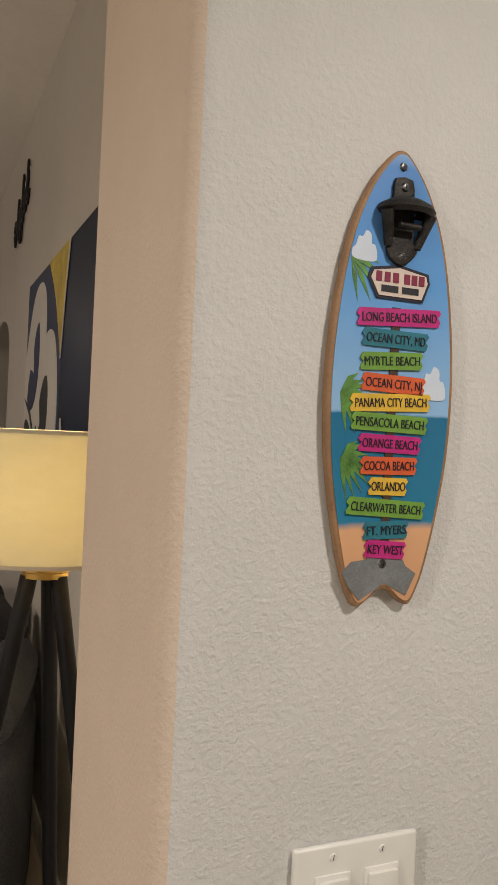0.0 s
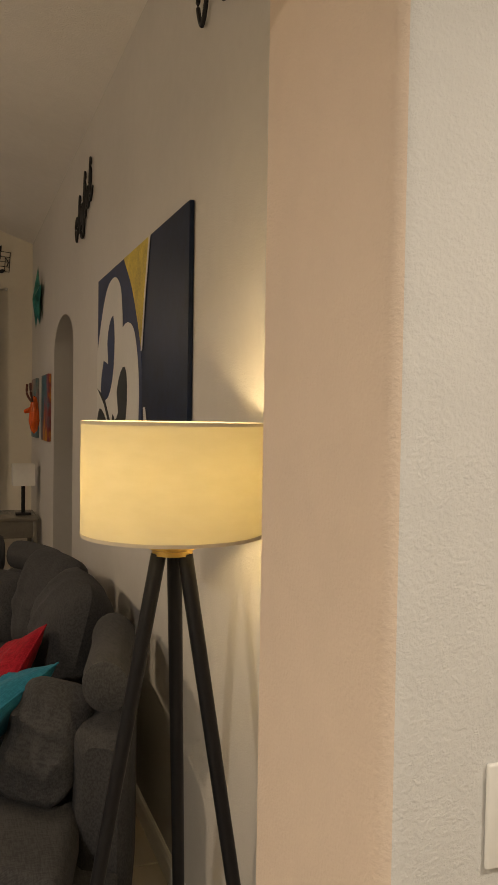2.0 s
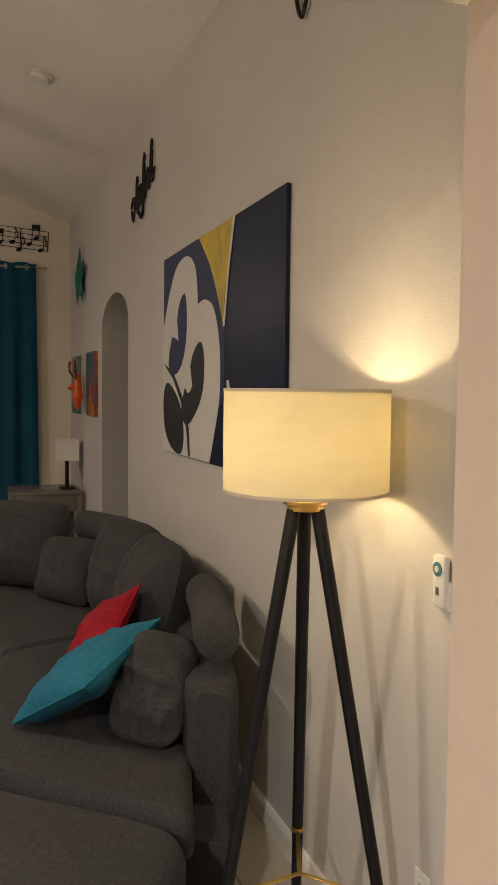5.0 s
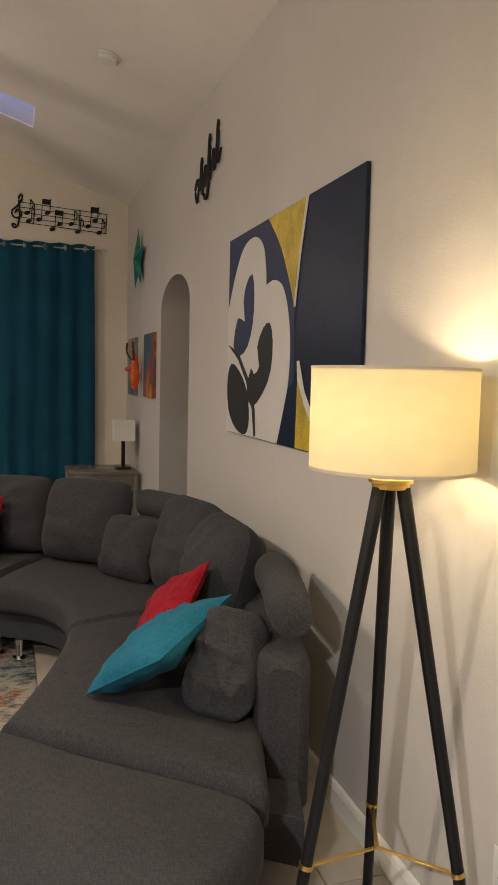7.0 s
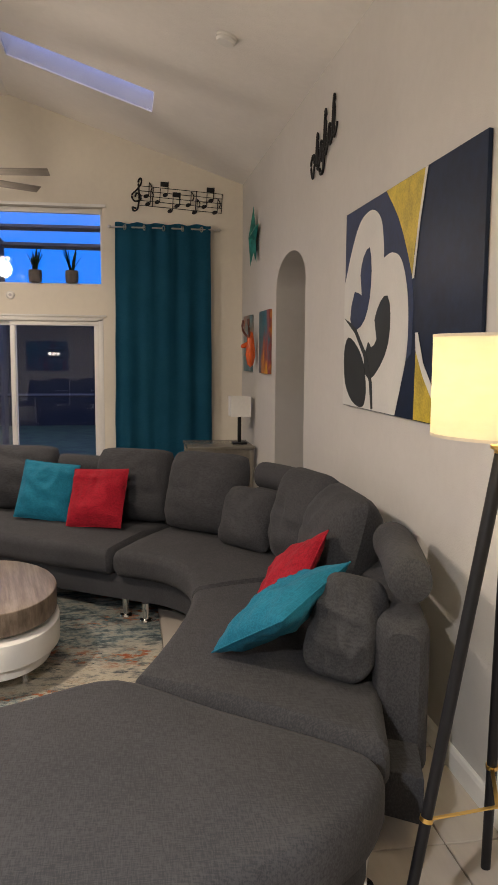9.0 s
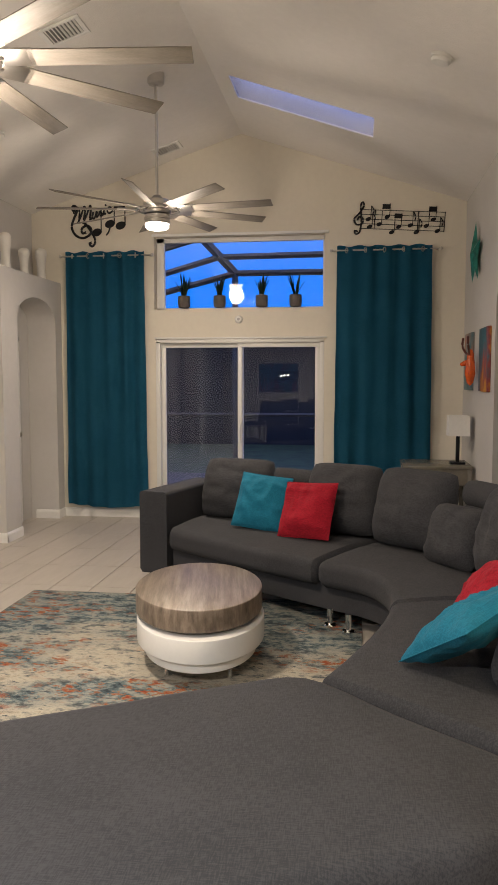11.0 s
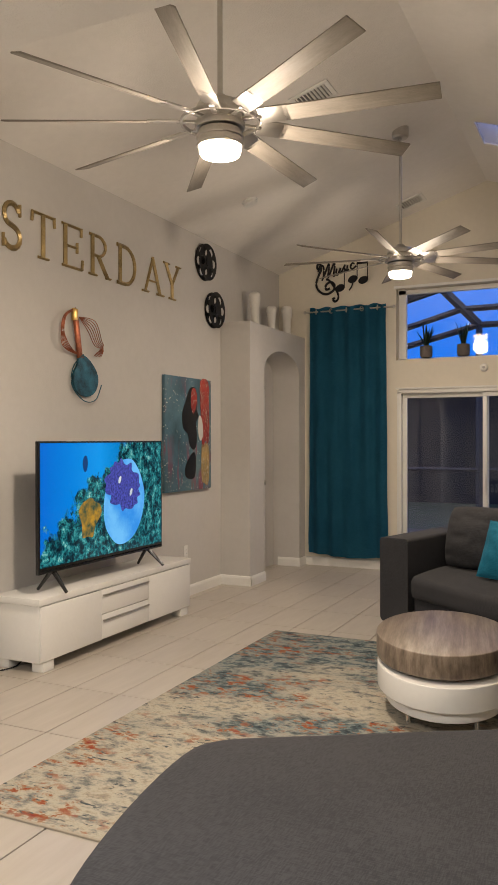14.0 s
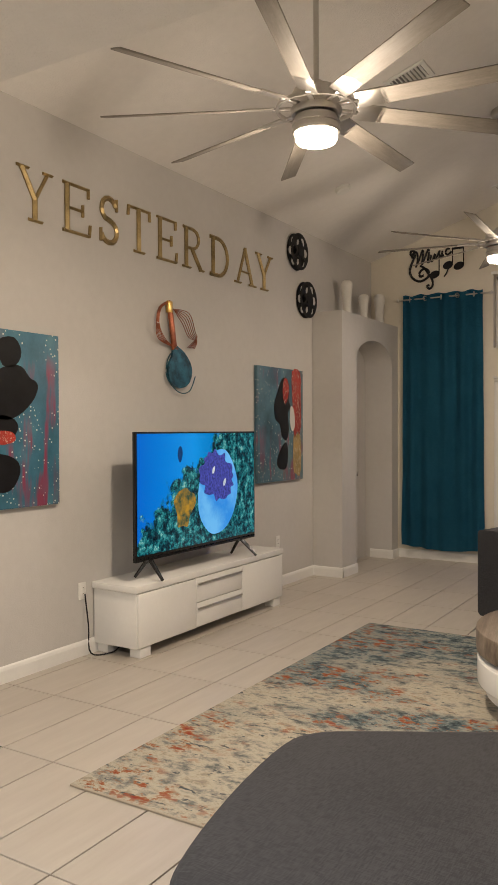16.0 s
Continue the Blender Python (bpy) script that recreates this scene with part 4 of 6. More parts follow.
# corner side table with lamp
sdt = thing("corner_table", pose(-0.36, 7.02, 0), "grey-brown corner side table behind the sofa", "table")
M_taupe = mat("taupe_lacquer", (0.16, 0.145, 0.12), 0.25, vary=0.1)
part("tabletop", box((0.66, 0.62, 0.03), (0, 0, 0.755), 0.004), M_taupe, sdt)
for x in (-0.3, 0.3):
    for y in (-0.28, 0.28):
        part("leg", box((0.04, 0.04, 0.74), (x, y, 0.37), 0.003), M_taupe, sdt)
part("apron", box((0.6, 0.02, 0.16), (0, -0.28, 0.66), 0.002), M_taupe, sdt)
tl = thing("table_lamp", pose(-0.15, 6.95, 0.77), "small unlit table lamp with white square shade and black stem", "lamp")
part("foot", box((0.14, 0.14, 0.02), (0, 0, 0.01), 0.003), M_black, tl)
part("stem", box((0.035, 0.035, 0.26), (0, 0, 0.15), 0.004), M_black, tl)
part("neck", rod((0, 0, 0.27), (0, 0, 0.33), 0.007), M_nickel, tl)
bm = box((0.2, 0.2, 0.2), (0, 0, 0.38))
bmesh.ops.delete(bm, geom=[f for f in bm.faces if abs(f.normal.z) > 0.9], context="FACES")
bmesh.ops.solidify(bm, geom=bm.faces[:], thickness=0.003)
part("shade", bm, mat("white_linen", (0.75, 0.74, 0.70), 0.85, vary=0.03), tl, smooth=False)

# ---- end wall ----
def curtain(x0, x1, z0, z1, folds, seed):
    cu = thing("curtain", pose(0, YE - 0.09, 0), "teal blackout curtain hanging from silver grommets", "curtain", "window curtains")
    rnd = random.Random(seed)
    n, rows = folds * 12, 14
    bm = bmesh.new()
    grid = []
    ph = [rnd.uniform(-0.5, 0.5) for _ in range(folds + 1)]
    for j in range(rows + 1):
        v = j / rows
        row = []
        for i in range(n + 1):
            u = i / n
            w = math.sin(2 * math.pi * folds * u + 0.5 * ph[int(u * folds)] + 0.6 * math.sin(3 * u + v))
            amp = 0.020 + 0.010 * math.sin(7 * u + 4 * v)
            flare = 1 + 0.04 * (1 - v)
            x = (x0 + x1) / 2 + (u - 0.5) * (x1 - x0) * flare + 0.01 * noise.noise(Vector((u * 6, v * 5, seed)))
            z = z0 + (z1 - z0) * v + (0.012 * w if j == rows else 0) + (0.02 * math.sin(5 * u + seed) if j == 0 else 0)
            row.append(bm.verts.new((x, amp * w + 0.008 * noise.noise(Vector((u * 15, v * 8, seed))), z)))
        grid.append(row)
    for j in range(rows):
        for i in range(n):
            bm.faces.new((grid[j][i], grid[j][i + 1], grid[j + 1][i + 1], grid[j + 1][i]))
    bmesh.ops.solidify(bm, geom=bm.faces[:], thickness=0.003)
    part("cloth", bm, M_curtain, cu)
    for k in range(folds):
        x = x0 + (x1 - x0) * (k + 0.5) / folds
        part("grommet", lathe([(0.02, -0.004), (0.03, -0.004), (0.03, 0.004), (0.02, 0.004), (0.02, -0.004)], 20), M_nickel, cu).matrix_basis = pose(x, -0.030, z1 - 0.05, 90, 0, 62 if k % 2 else -62)
    r = thing("curtain_rod", pose(0, YE - 0.09, z1 - 0.045), "thin nickel curtain rod with ball finials", "curtain rod")
    part("pole", rod((x0 - 0.05, 0, 0), (x1 + 0.08, 0, 0), 0.009), M_nickel, r)
    for x in (x0 - 0.06, x1 + 0.09):
        part("finial", lathe([(0, -0.02), (0.014, -0.014), (0.018, 0), (0.014, 0.014), (0, 0.02)], 16), M_nickel, r).matrix_basis = pose(x, 0, 0)
    for x in (x0 - 0.03, x1 + 0.06):
        part("bracket", rod((x, 0, 0), (x, 0.09, -0.0), 0.006), M_nickel, r)


curtain(-4.44, -3.52, 0.14, 3.035, 5, 2)
curtain(-1.37, -0.36, 0.10, 3.035, 5, 7)


def note(th, x, z, s, flag=0):
    t = prism(oval(0.032 * s, 0.022 * s, 16), 0, 0.006)
    bmesh.ops.transform(t, matrix=pose(x, -0.004, z, 90, 0, 0) @ pose(0, 0, 0, 0, 0, 25), verts=t.verts)
    bmesh.ops.recalc_face_normals(t, faces=t.faces)
    part("note_head", t, M_black, th)
    part("note_stem", box((0.008 * s, 0.005, 0.16 * s), (x + 0.028 * s, -0.007, z + 0.08 * s)), M_black, th)
    if flag:
        wire([(x + 0.028 * s, -0.007, z + 0.16 * s), (x + 0.06 * s, -0.007, z + 0.11 * s), (x + 0.05 * s, -0.007, z + 0.06 * s)], 0.006 * s, "note_flag", th, M_black)


def clef(th, x, z, s):
    pts = [(0.0, -0.16), (-0.045, -0.15), (-0.03, -0.19), (0.02, -0.16), (0.03, 0.0), (0.01, 0.16), (0.035, 0.21), (0.05, 0.16), (0.0, 0.07), (-0.06, 0.0), (-0.03, -0.07), (0.04, -0.06), (0.05, 0.0), (0.0, 0.025), (-0.02, -0.02)]
    wire([(x + a * s, -0.008, z + b * s) for a, b in pts], 0.011 * s, "treble_clef", th, M_black)


sg = thing("music_staff_sign", pose(-0.71, YE - 0.002, 3.31, 0, 3.5, 0), "black metal music staff sign with notes above the curtain", "sign")
for i in range(5):
    part("staff_line", box((0.9, 0.005, 0.006), (0.03, -0.006, -0.1 + 0.05 * i)), M_black, sg)
for x in (0.48, 0.2, -0.26):
    part("bar_line", box((0.008, 0.006, 0.21), (x, -0.006, 0.0)), M_black, sg)
clef(sg, -0.43, 0.0, 0.85)
for x, z, f in ((-0.33, 0.0, 1), (-0.31, -0.08, 1), (-0.21, -0.05, 0), (-0.13, 0.03, 0), (-0.07, -0.13, 0), (0.0, -0.07, 0), (0.12, -0.05, 1), (0.19, -0.12, 1), (0.29, -0.05, 0), (0.36, 0.02, 0), (0.41, -0.1, 1)):
    note(sg, x, z, 0.9, f)
for x, z in ((-0.145, 0.14), (-0.01, 0.045), (0.35, 0.13)):
    part("beam", box((0.085, 0.006, 0.05), (x, -0.007, z)), M_black, sg)


def text_mesh(name, body, size, extrude, material, parent, m, align="CENTER"):
    cu = bpy.data.curves.new("lettering", "FONT")
    cu.body, cu.size, cu.extrude, cu.align_x, cu.align_y = body, size, extrude, align, "CENTER"
    tmp = bpy.data.objects.new("lettering", cu)
    me = bpy.data.meshes.new_from_object(tmp)
    bpy.data.objects.remove(tmp)
    bpy.data.curves.remove(cu)
    me.name = name
    me.materials.clear()
    me.materials.append(material)
    ob = new(name, me)
    ob.parent = parent
    ob.matrix_basis = m
    return ob


ms = thing("music_sign", pose(-4.06, YE - 0.002, 3.33), "black metal sign reading Music over a clef and notes", "sign")


def pen(name, pts, r, steps=6):
    wire([(x, -0.009, z) for x, z in pts], r, name, ms, M_black, steps=steps)


# the word, written in joined slanting strokes that climb to the right
WORD = {
    "letter_m": [(-0.30, 0.15), (-0.275, 0.215), (-0.235, 0.20), (-0.235, 0.09), (-0.255, 0.04), (-0.215, 0.12), (-0.175, 0.225), (-0.165, 0.19), (-0.180, 0.065), (-0.140, 0.15), (-0.105, 0.235), (-0.095, 0.20), (-0.110, 0.085), (-0.085, 0.10)],
    "letter_u": [(-0.070, 0.165), (-0.078, 0.105), (-0.055, 0.095), (-0.025, 0.17), (-0.032, 0.11), (-0.012, 0.115)],
    "letter_s": [(-0.012, 0.115), (0.030, 0.20), (0.022, 0.165), (0.042, 0.13), (0.015, 0.115), (0.055, 0.135)],
    "letter_i": [(0.062, 0.195), (0.056, 0.14), (0.080, 0.145)],
    "letter_c": [(0.145, 0.205), (0.115, 0.21), (0.098, 0.165), (0.125, 0.145), (0.165, 0.175)],
}
for nm, pts in WORD.items():
    pen(nm, pts, 0.011)
part("letter_dot", rod((0.078, -0.003, 0.235), (0.078, -0.014, 0.235), 0.011, n=12), M_black, ms)
pen("treble_clef", [(-0.29, 0.17), (-0.315, 0.20), (-0.305, 0.235), (-0.27, 0.225), (-0.265, 0.17), (-0.30, 0.09), (-0.325, 0.0), (-0.285, -0.085), (-0.20, -0.125), (-0.11, -0.085), (-0.10, -0.02), (-0.15, 0.015), (-0.205, -0.02), (-0.20, -0.07), (-0.155, -0.06)], 0.014)
pen("clef_tail", [(-0.20, 0.05), (-0.15, 0.02), (-0.06, -0.12), (-0.055, -0.19), (-0.09, -0.22), (-0.12, -0.19), (-0.09, -0.175)], 0.013)
for x, z, h in ((-0.03, -0.065, 0.25), (0.125, 0.025, 0.19), (0.25, 0.005, 0.20)):
    t_ = prism(oval(0.060, 0.042, 20), 0, 0.008)
    bmesh.ops.transform(t_, matrix=pose(x, -0.004, z, 90, 0, 0) @ pose(0, 0, 0, 0, 0, 20), verts=t_.verts)
    bmesh.ops.recalc_face_normals(t_, faces=t_.faces)
    part("note_head", t_, M_black, ms)
    part("note_stem", box((0.012, 0.006, h), (x + 0.052, -0.008, z + h / 2), 0.002), M_black, ms)
part("beam", box((0.13, 0.007, 0.026), (0.24, -0.009, 0.205), 0.002), M_black, ms)
pen("note_flag", [(0.13, 0.0), (0.11, -0.06), (0.08, -0.10)], 0.009)

M_pot = mat("grey_concrete", (0.11, 0.095, 0.085), 0.85, vary=0.12, scale=20, grain=0.3, grain_scale=120)
M_leaf = mat("dark_leaf", (0.012, 0.035, 0.014), 0.5, vary=0.3, scale=20)
for k, px in enumerate((-3.10, -2.69, -2.21, -1.83)):
    pl = thing("potted_plant", pose(px, YE + 0.065, WIN[2] + 0.0225), "small spiky snake plant in a grey concrete pot", "plant", "plants in the transom window")
    part("pot", lathe([(0.0, 0.0), (0.058, 0.0), (0.066, 0.012), (0.07, 0.06), (0.068, 0.125), (0.06, 0.13), (0.058, 0.115), (0.0, 0.112)], 28), M_pot, pl)
    rnd = random.Random(40 + k)
    for i in range(11):
        a, ln, ti = rnd.random() * 6.283, rnd.uniform(0.16, 0.29), rnd.uniform(0.02, 0.10)
        bm = bmesh.new()
        row = []
        for j in range(6):
            v = j / 5
            wd = 0.017 * math.sin(math.pi * min(1, 0.25 + v * 0.75)) + 0.001
            r = 0.018 + ti * v**1.6
            row.append([bm.verts.new((r, sgn * wd, v * ln)) for sgn in (-1, 1)] + [bm.verts.new((r - 0.006, 0, v * ln))])
        for p, q in zip(row, row[1:]):
            bm.faces.new((p[0], p[2], q[2], q[0]))
            bm.faces.new((p[2], p[1], q[1], q[2]))
        bmesh.ops.solidify(bm, geom=bm.faces[:], thickness=0.002)
        part("leaf", bm, M_leaf, pl).matrix_basis = pose(0, 0, 0.112, 0, 0, math.degrees(a))
ss = thing("motion_sensor", pose(-2.46, YE - 0.001, 2.27), "small white round sensor above the sliding door", "sensor")
part("case", lathe([(0.0, 0.035), (0.03, 0.032), (0.042, 0.02), (0.045, 0.0)], 24), M_plastic, ss).matrix_basis = pose(0, 0, 0, 90, 0, 0)
part("lens", lathe([(0.0, 0.041), (0.014, 0.038), (0.018, 0.03)], 16), mat("sensor_lens", (0.4, 0.4, 0.4), 0.3), ss).matrix_basis = pose(0, 0, 0, 90, 0, 0)

# ---- left wall ----
LW = Matrix(((0, 0, 1, 0), (1, 0, 0, 0), (0, 1, 0, 0), (0, 0, 0, 1)))  # outline u along +y, v up, rise into the room


def stroke(bm, pts, w, d=0.014):
    """A bevelled stroke: a ridge along a line, with slanting flanks."""
    p = [Vector(q) for q in pts]
    rows = []
    for i, c in enumerate(p):
        e = (p[min(i + 1, len(p) - 1)] - p[max(i - 1, 0)]).normalized()
        nn = Vector((-e.y, e.x)) * w / 2
        rows.append([bm.verts.new((*(c + nn), 0)), bm.verts.new((*(c + nn), d * 0.6)), bm.verts.new((*c, d * 1.5)), bm.verts.new((*(c - nn), d * 0.6)), bm.verts.new((*(c - nn), 0))])
    for a, b in zip(rows, rows[1:]):
        for i in range(4):
            bm.faces.new((a[i], b[i], b[i + 1], a[i + 1]))
    bm.faces.new(rows[0])
    bm.faces.new(rows[-1][::-1])


def arc(cx, cy, rx, ry, a0, a1, n=10):
    return [(cx + rx * math.cos(radians(a0 + (a1 - a0) * i / n)), cy + ry * math.sin(radians(a0 + (a1 - a0) * i / n))) for i in range(n + 1)]


def serif(x, y, w=0.26):
    return ([(x - w / 2, y), (x + w / 2, y)], 0.07)


GLYPHS = {
    "Y": [([(0.12, 0.97), (0.5, 0.42)], 0.15), ([(0.88, 0.97), (0.5, 0.42)], 0.09), ([(0.5, 0.44), (0.5, 0.03)], 0.15), serif(0.14, 0.97, 0.34), serif(0.87, 0.97, 0.28), serif(0.5, 0.03, 0.4)],
    "E": [([(0.2, 0.97), (0.2, 0.03)], 0.16), ([(0.05, 0.965), (0.9, 0.965)], 0.075), ([(0.2, 0.5), (0.7, 0.5)], 0.07), ([(0.05, 0.035), (0.92, 0.035)], 0.075), ([(0.89, 0.98), (0.89, 0.78)], 0.07), ([(0.7, 0.62), (0.7, 0.38)], 0.07), ([(0.92, 0.02), (0.95, 0.26)], 0.07)],
    "S": [(arc(0.5, 0.73, 0.32, 0.23, 20, 235, 9) + arc(0.5, 0.27, 0.35, 0.23, 75, -160, 10), 0.14), ([(0.83, 0.98), (0.83, 0.72)], 0.07), ([(0.13, 0.03), (0.13, 0.3)], 0.07)],
    "T": [([(0.5, 0.97), (0.5, 0.03)], 0.16), ([(0.05, 0.965), (0.95, 0.965)], 0.075), ([(0.07, 0.98), (0.05, 0.76)], 0.07), ([(0.93, 0.98), (0.95, 0.76)], 0.07), serif(0.5, 0.03, 0.42)],
    "R": [([(0.2, 0.97), (0.2, 0.03)], 0.16), ([(0.05, 0.965), (0.45, 0.965)] + arc(0.47, 0.73, 0.3, 0.235, 85, -90, 8) + [(0.2, 0.5)], 0.09), ([(0.45, 0.5), (0.88, 0.03)], 0.15), serif(0.2, 0.03, 0.36), serif(0.9, 0.03, 0.22)],
    "D": [([(0.2, 0.97), (0.2, 0.03)], 0.16), ([(0.05, 0.965), (0.4, 0.965)] + arc(0.42, 0.5, 0.45, 0.465, 88, -88, 12) + [(0.05, 0.035)], 0.12)],
    "A": [([(0.5, 0.98), (0.12, 0.03)], 0.08), ([(0.48, 0.98), (0.86, 0.03)], 0.15), ([(0.26, 0.34), (0.72, 0.34)], 0.06), serif(0.12, 0.03, 0.3), serif(0.87, 0.03, 0.34)],
}
SPANS = ((2.33, 2.61), (2.69, 2.97), (3.03, 3.26), (3.33, 3.60), (3.66, 3.93), (3.99, 4.28), (4.36, 4.68), (4.76, 5.09), (5.11, 5.40))
for ch, (y0, y1) in zip("YESTERDAY", SPANS):
    lt = thing("wall_letter", pose(XL + 0.002, y0, 2.775), f"antique gold metal serif letter {ch} mounted on the wall", "letter", "letters spelling YESTERDAY")
    bm = bmesh.new()
    for pts, w in GLYPHS[ch]:
        stroke(bm, [(a * (y1 - y0), b * 0.33) for a, b in pts], w * 0.26)
    bmesh.ops.transform(bm, matrix=LW, verts=bm.verts)
    bmesh.ops.recalc_face_normals(bm, faces=bm.faces)
    part("letter_face", bm, M_oldgold, lt, smooth=False)


def reel(y, z):
    r = thing("film_reel", pose(XL + 0.002, y, z), "black metal film reel hung on the wall", "wall decoration", "film reels")
    for x, nm in ((0.006, "back_disc"), (0.05, "front_disc")):
        bm = bmesh.new()
        edges = []
        loops = [oval(0.18, 0.18, 40)] + [[(0.112 * math.cos(a) + p[0], 0.112 * math.sin(a) + p[1]) for p in oval(0.042, 0.042, 14)] for a in (2 * math.pi * i / 6 for i in range(6))]
        for lp in loops:
            vs = [bm.verts.new((*p, 0)) for p in lp]
            edges += [bm.edges.new((vs[i], vs[(i + 1) % len(vs)])) for i in range(len(vs))]
        bmesh.ops.triangle_fill(bm, edges=edges, use_beauty=True)
        g = bmesh.ops.extrude_face_region(bm, geom=bm.faces[:])
        bmesh.ops.translate(bm, vec=(0, 0, 0.004), verts=[v for v in g["geom"] if isinstance(v, bmesh.types.BMVert)])
        bmesh.ops.transform(bm, matrix=Matrix.Translation((x, 0, 0)) @ LW, verts=bm.verts)
        bmesh.ops.recalc_face_normals(bm, faces=bm.faces)
        part(nm, bm, M_black, r)
    part("hub", rod((0.0, 0, 0), (0.058, 0, 0), 0.045, n=24), M_black, r)


reel(5.87, 3.245)
reel(6.06, 2.80)


def splash(name, base, seed):
    m = abstract(name, base, 3.2, (1, 1, 0.7), seed)
    nt = m.node_tree
    b = nt.nodes["Principled BSDF"]
    prev = b.inputs["Base Color"].links[0].from_socket
    drip = mul(nt, ramp(nt, tex_noise(nt, coords(nt, (6, 6, 0.8)), 2.0, 3), [(0.50, (0, 0, 0)), (0.60, (0.8, 0.8, 0.8))]), ramp(nt, tex_noise(nt, coords(nt), 2.3, 2), [(0.42, (0, 0, 0)), (0.58, (1, 1, 1))]))
    c1 = mix(nt, drip, prev, (0.30, 0.02, 0.06))
    vo = nt.nodes.new("ShaderNodeTexVoronoi")
    vo.inputs["Scale"].default_value = 34
    nt.links.new(coords(nt), vo.inputs["Vector"])
    dots = mul(nt, ramp(nt, vo.outputs["Distance"], [(0.17, (1, 1, 1)), (0.21, (0, 0, 0))]), ramp(nt, tex_noise(nt, coords(nt), 4, 2), [(0.42, (0, 0, 0)), (0.50, (1, 1, 1))]))
    nt.links.new(mix(nt, dots, c1, (0.7, 0.7, 0.62)), b.inputs["Base Color"])
    return m


M_sp1 = splash("splash_teal", [(0.3, (0.02, 0.09, 0.14)), (0.5, (0.05, 0.17, 0.25)), (0.62, (0.09, 0.24, 0.30)), (0.75, (0.05, 0.12, 0.2))], 1)
M_sp2 = splash("splash_slate", [(0.3, (0.03, 0.07, 0.09)), (0.5, (0.07, 0.15, 0.2)), (0.62, (0.10, 0.20, 0.24)), (0.75, (0.16, 0.10, 0.05))], 9)
M_blk = mat("black_drip_paint", (0.008, 0.008, 0.009), 0.3, vary=0.3, scale=14)


def flecked(name, dark, light):
    """Thick paint of two tones with pale spatter over it."""
    m = abstract(name, [(0.35, dark), (0.6, light)], 9, (1, 1, 0.6), 4)
    nt = m.node_tree
    b = nt.nodes["Principled BSDF"]
    prev = b.inputs["Base Color"].links[0].from_socket
    fleck = ramp(nt, tex_noise(nt, coords(nt, (1, 1.6, 1)), 46, 5, 0.7), [(0.57, (0, 0, 0)), (0.61, (1, 1, 1))])
    nt.links.new(mix(nt, fleck, prev, (0.62, 0.56, 0.44)), b.inputs["Base Color"])
    return m


M_redp = flecked("red_drip_paint", (0.20, 0.01, 0.01), (0.42, 0.04, 0.025))
M_gldp = flecked("gold_drip_paint", (0.16, 0.13, 0.06), (0.42, 0.28, 0.09))
for y0, y1, z0, z1, M in ((1.82, 2.63, 1.03, 2.09, M_sp1), (5.08, 5.96, 1.01, 2.08, M_sp2)):
    c = thing("splash_painting", pose(XL + 0.002, y0, z0), "unframed teal canvas with black silhouettes and paint drips", "painting", "splash paintings")
    w, h = y1 - y0, z1 - z0
    part("canvas", box((0.035, w, h), (0.0175, w / 2, h / 2), 0.004), M, c)
    if y0 < 3:
        for ol in ([(0.4, 0.93), (0.55, 0.96), (0.62, 0.88), (0.56, 0.80), (0.44, 0.8)], [(0.5, 0.8), (0.62, 0.8), (0.7, 0.74), (0.76, 0.72), (0.78, 0.68), (0.72, 0.6), (0.58, 0.52), (0.42, 0.5), (0.3, 0.6), (0.34, 0.74)], [(0.4, 0.52), (0.55, 0.5), (0.58, 0.44), (0.48, 0.38), (0.35, 0.42)], [(0.35, 0.3), (0.55, 0.28), (0.6, 0.2), (0.5, 0.1), (0.32, 0.12)]):
            painted("black_shape", [(a * w, b * h) for a, b in ol], 0.036, M_blk, c, LW)
        painted("red_shape", [(0.36 * w, 0.43 * h), (0.52 * w, 0.43 * h), (0.55 * w, 0.38 * h), (0.4 * w, 0.36 * h)], 0.038, M_redp, c, LW)
    else:
        painted("red_shape", [(a * w, b * h) for a, b in ((0.74, 0.98), (0.93, 0.98), (0.94, 0.74), (0.95, 0.58), (0.92, 0.40), (0.86, 0.44), (0.79, 0.38), (0.75, 0.7))], 0.036, M_redp, c, LW)
        painted("gold_shape", [(a * w, b * h) for a, b in ((0.77, 0.39), (0.82, 0.40), (0.86, 0.42), (0.93, 0.40), (0.95, 0.2), (0.92, 0.04), (0.84, 0.05), (0.77, 0.10))], 0.036, M_gldp, c, LW)
        for ol in ([(0.5, 0.9), (0.6, 0.92), (0.66, 0.86), (0.66, 0.72), (0.7, 0.66), (0.64, 0.6), (0.66, 0.45), (0.6, 0.36), (0.5, 0.4), (0.46, 0.5), (0.36, 0.55), (0.34, 0.68), (0.42, 0.8)], [(0.5, 0.3), (0.6, 0.34), (0.64, 0.26), (0.62, 0.14), (0.56, 0.1), (0.42, 0.12), (0.4, 0.2)]):
            painted("black_shape", [(a * w, b * h) for a, b in ol], 0.0375, M_blk, c, LW)
        painted("red_shape", [(a * w, b * h) for a, b in ((0.55, 0.9), (0.63, 0.9), (0.66, 0.8), (0.58, 0.68), (0.52, 0.78))], 0.039, M_redp, c, LW)
        painted("white_shape", [(a * w, b * h) for a, b in ((0.7, 0.66), (0.77, 0.64), (0.8, 0.5), (0.74, 0.44), (0.69, 0.52))], 0.0385, M_pw, c, LW)

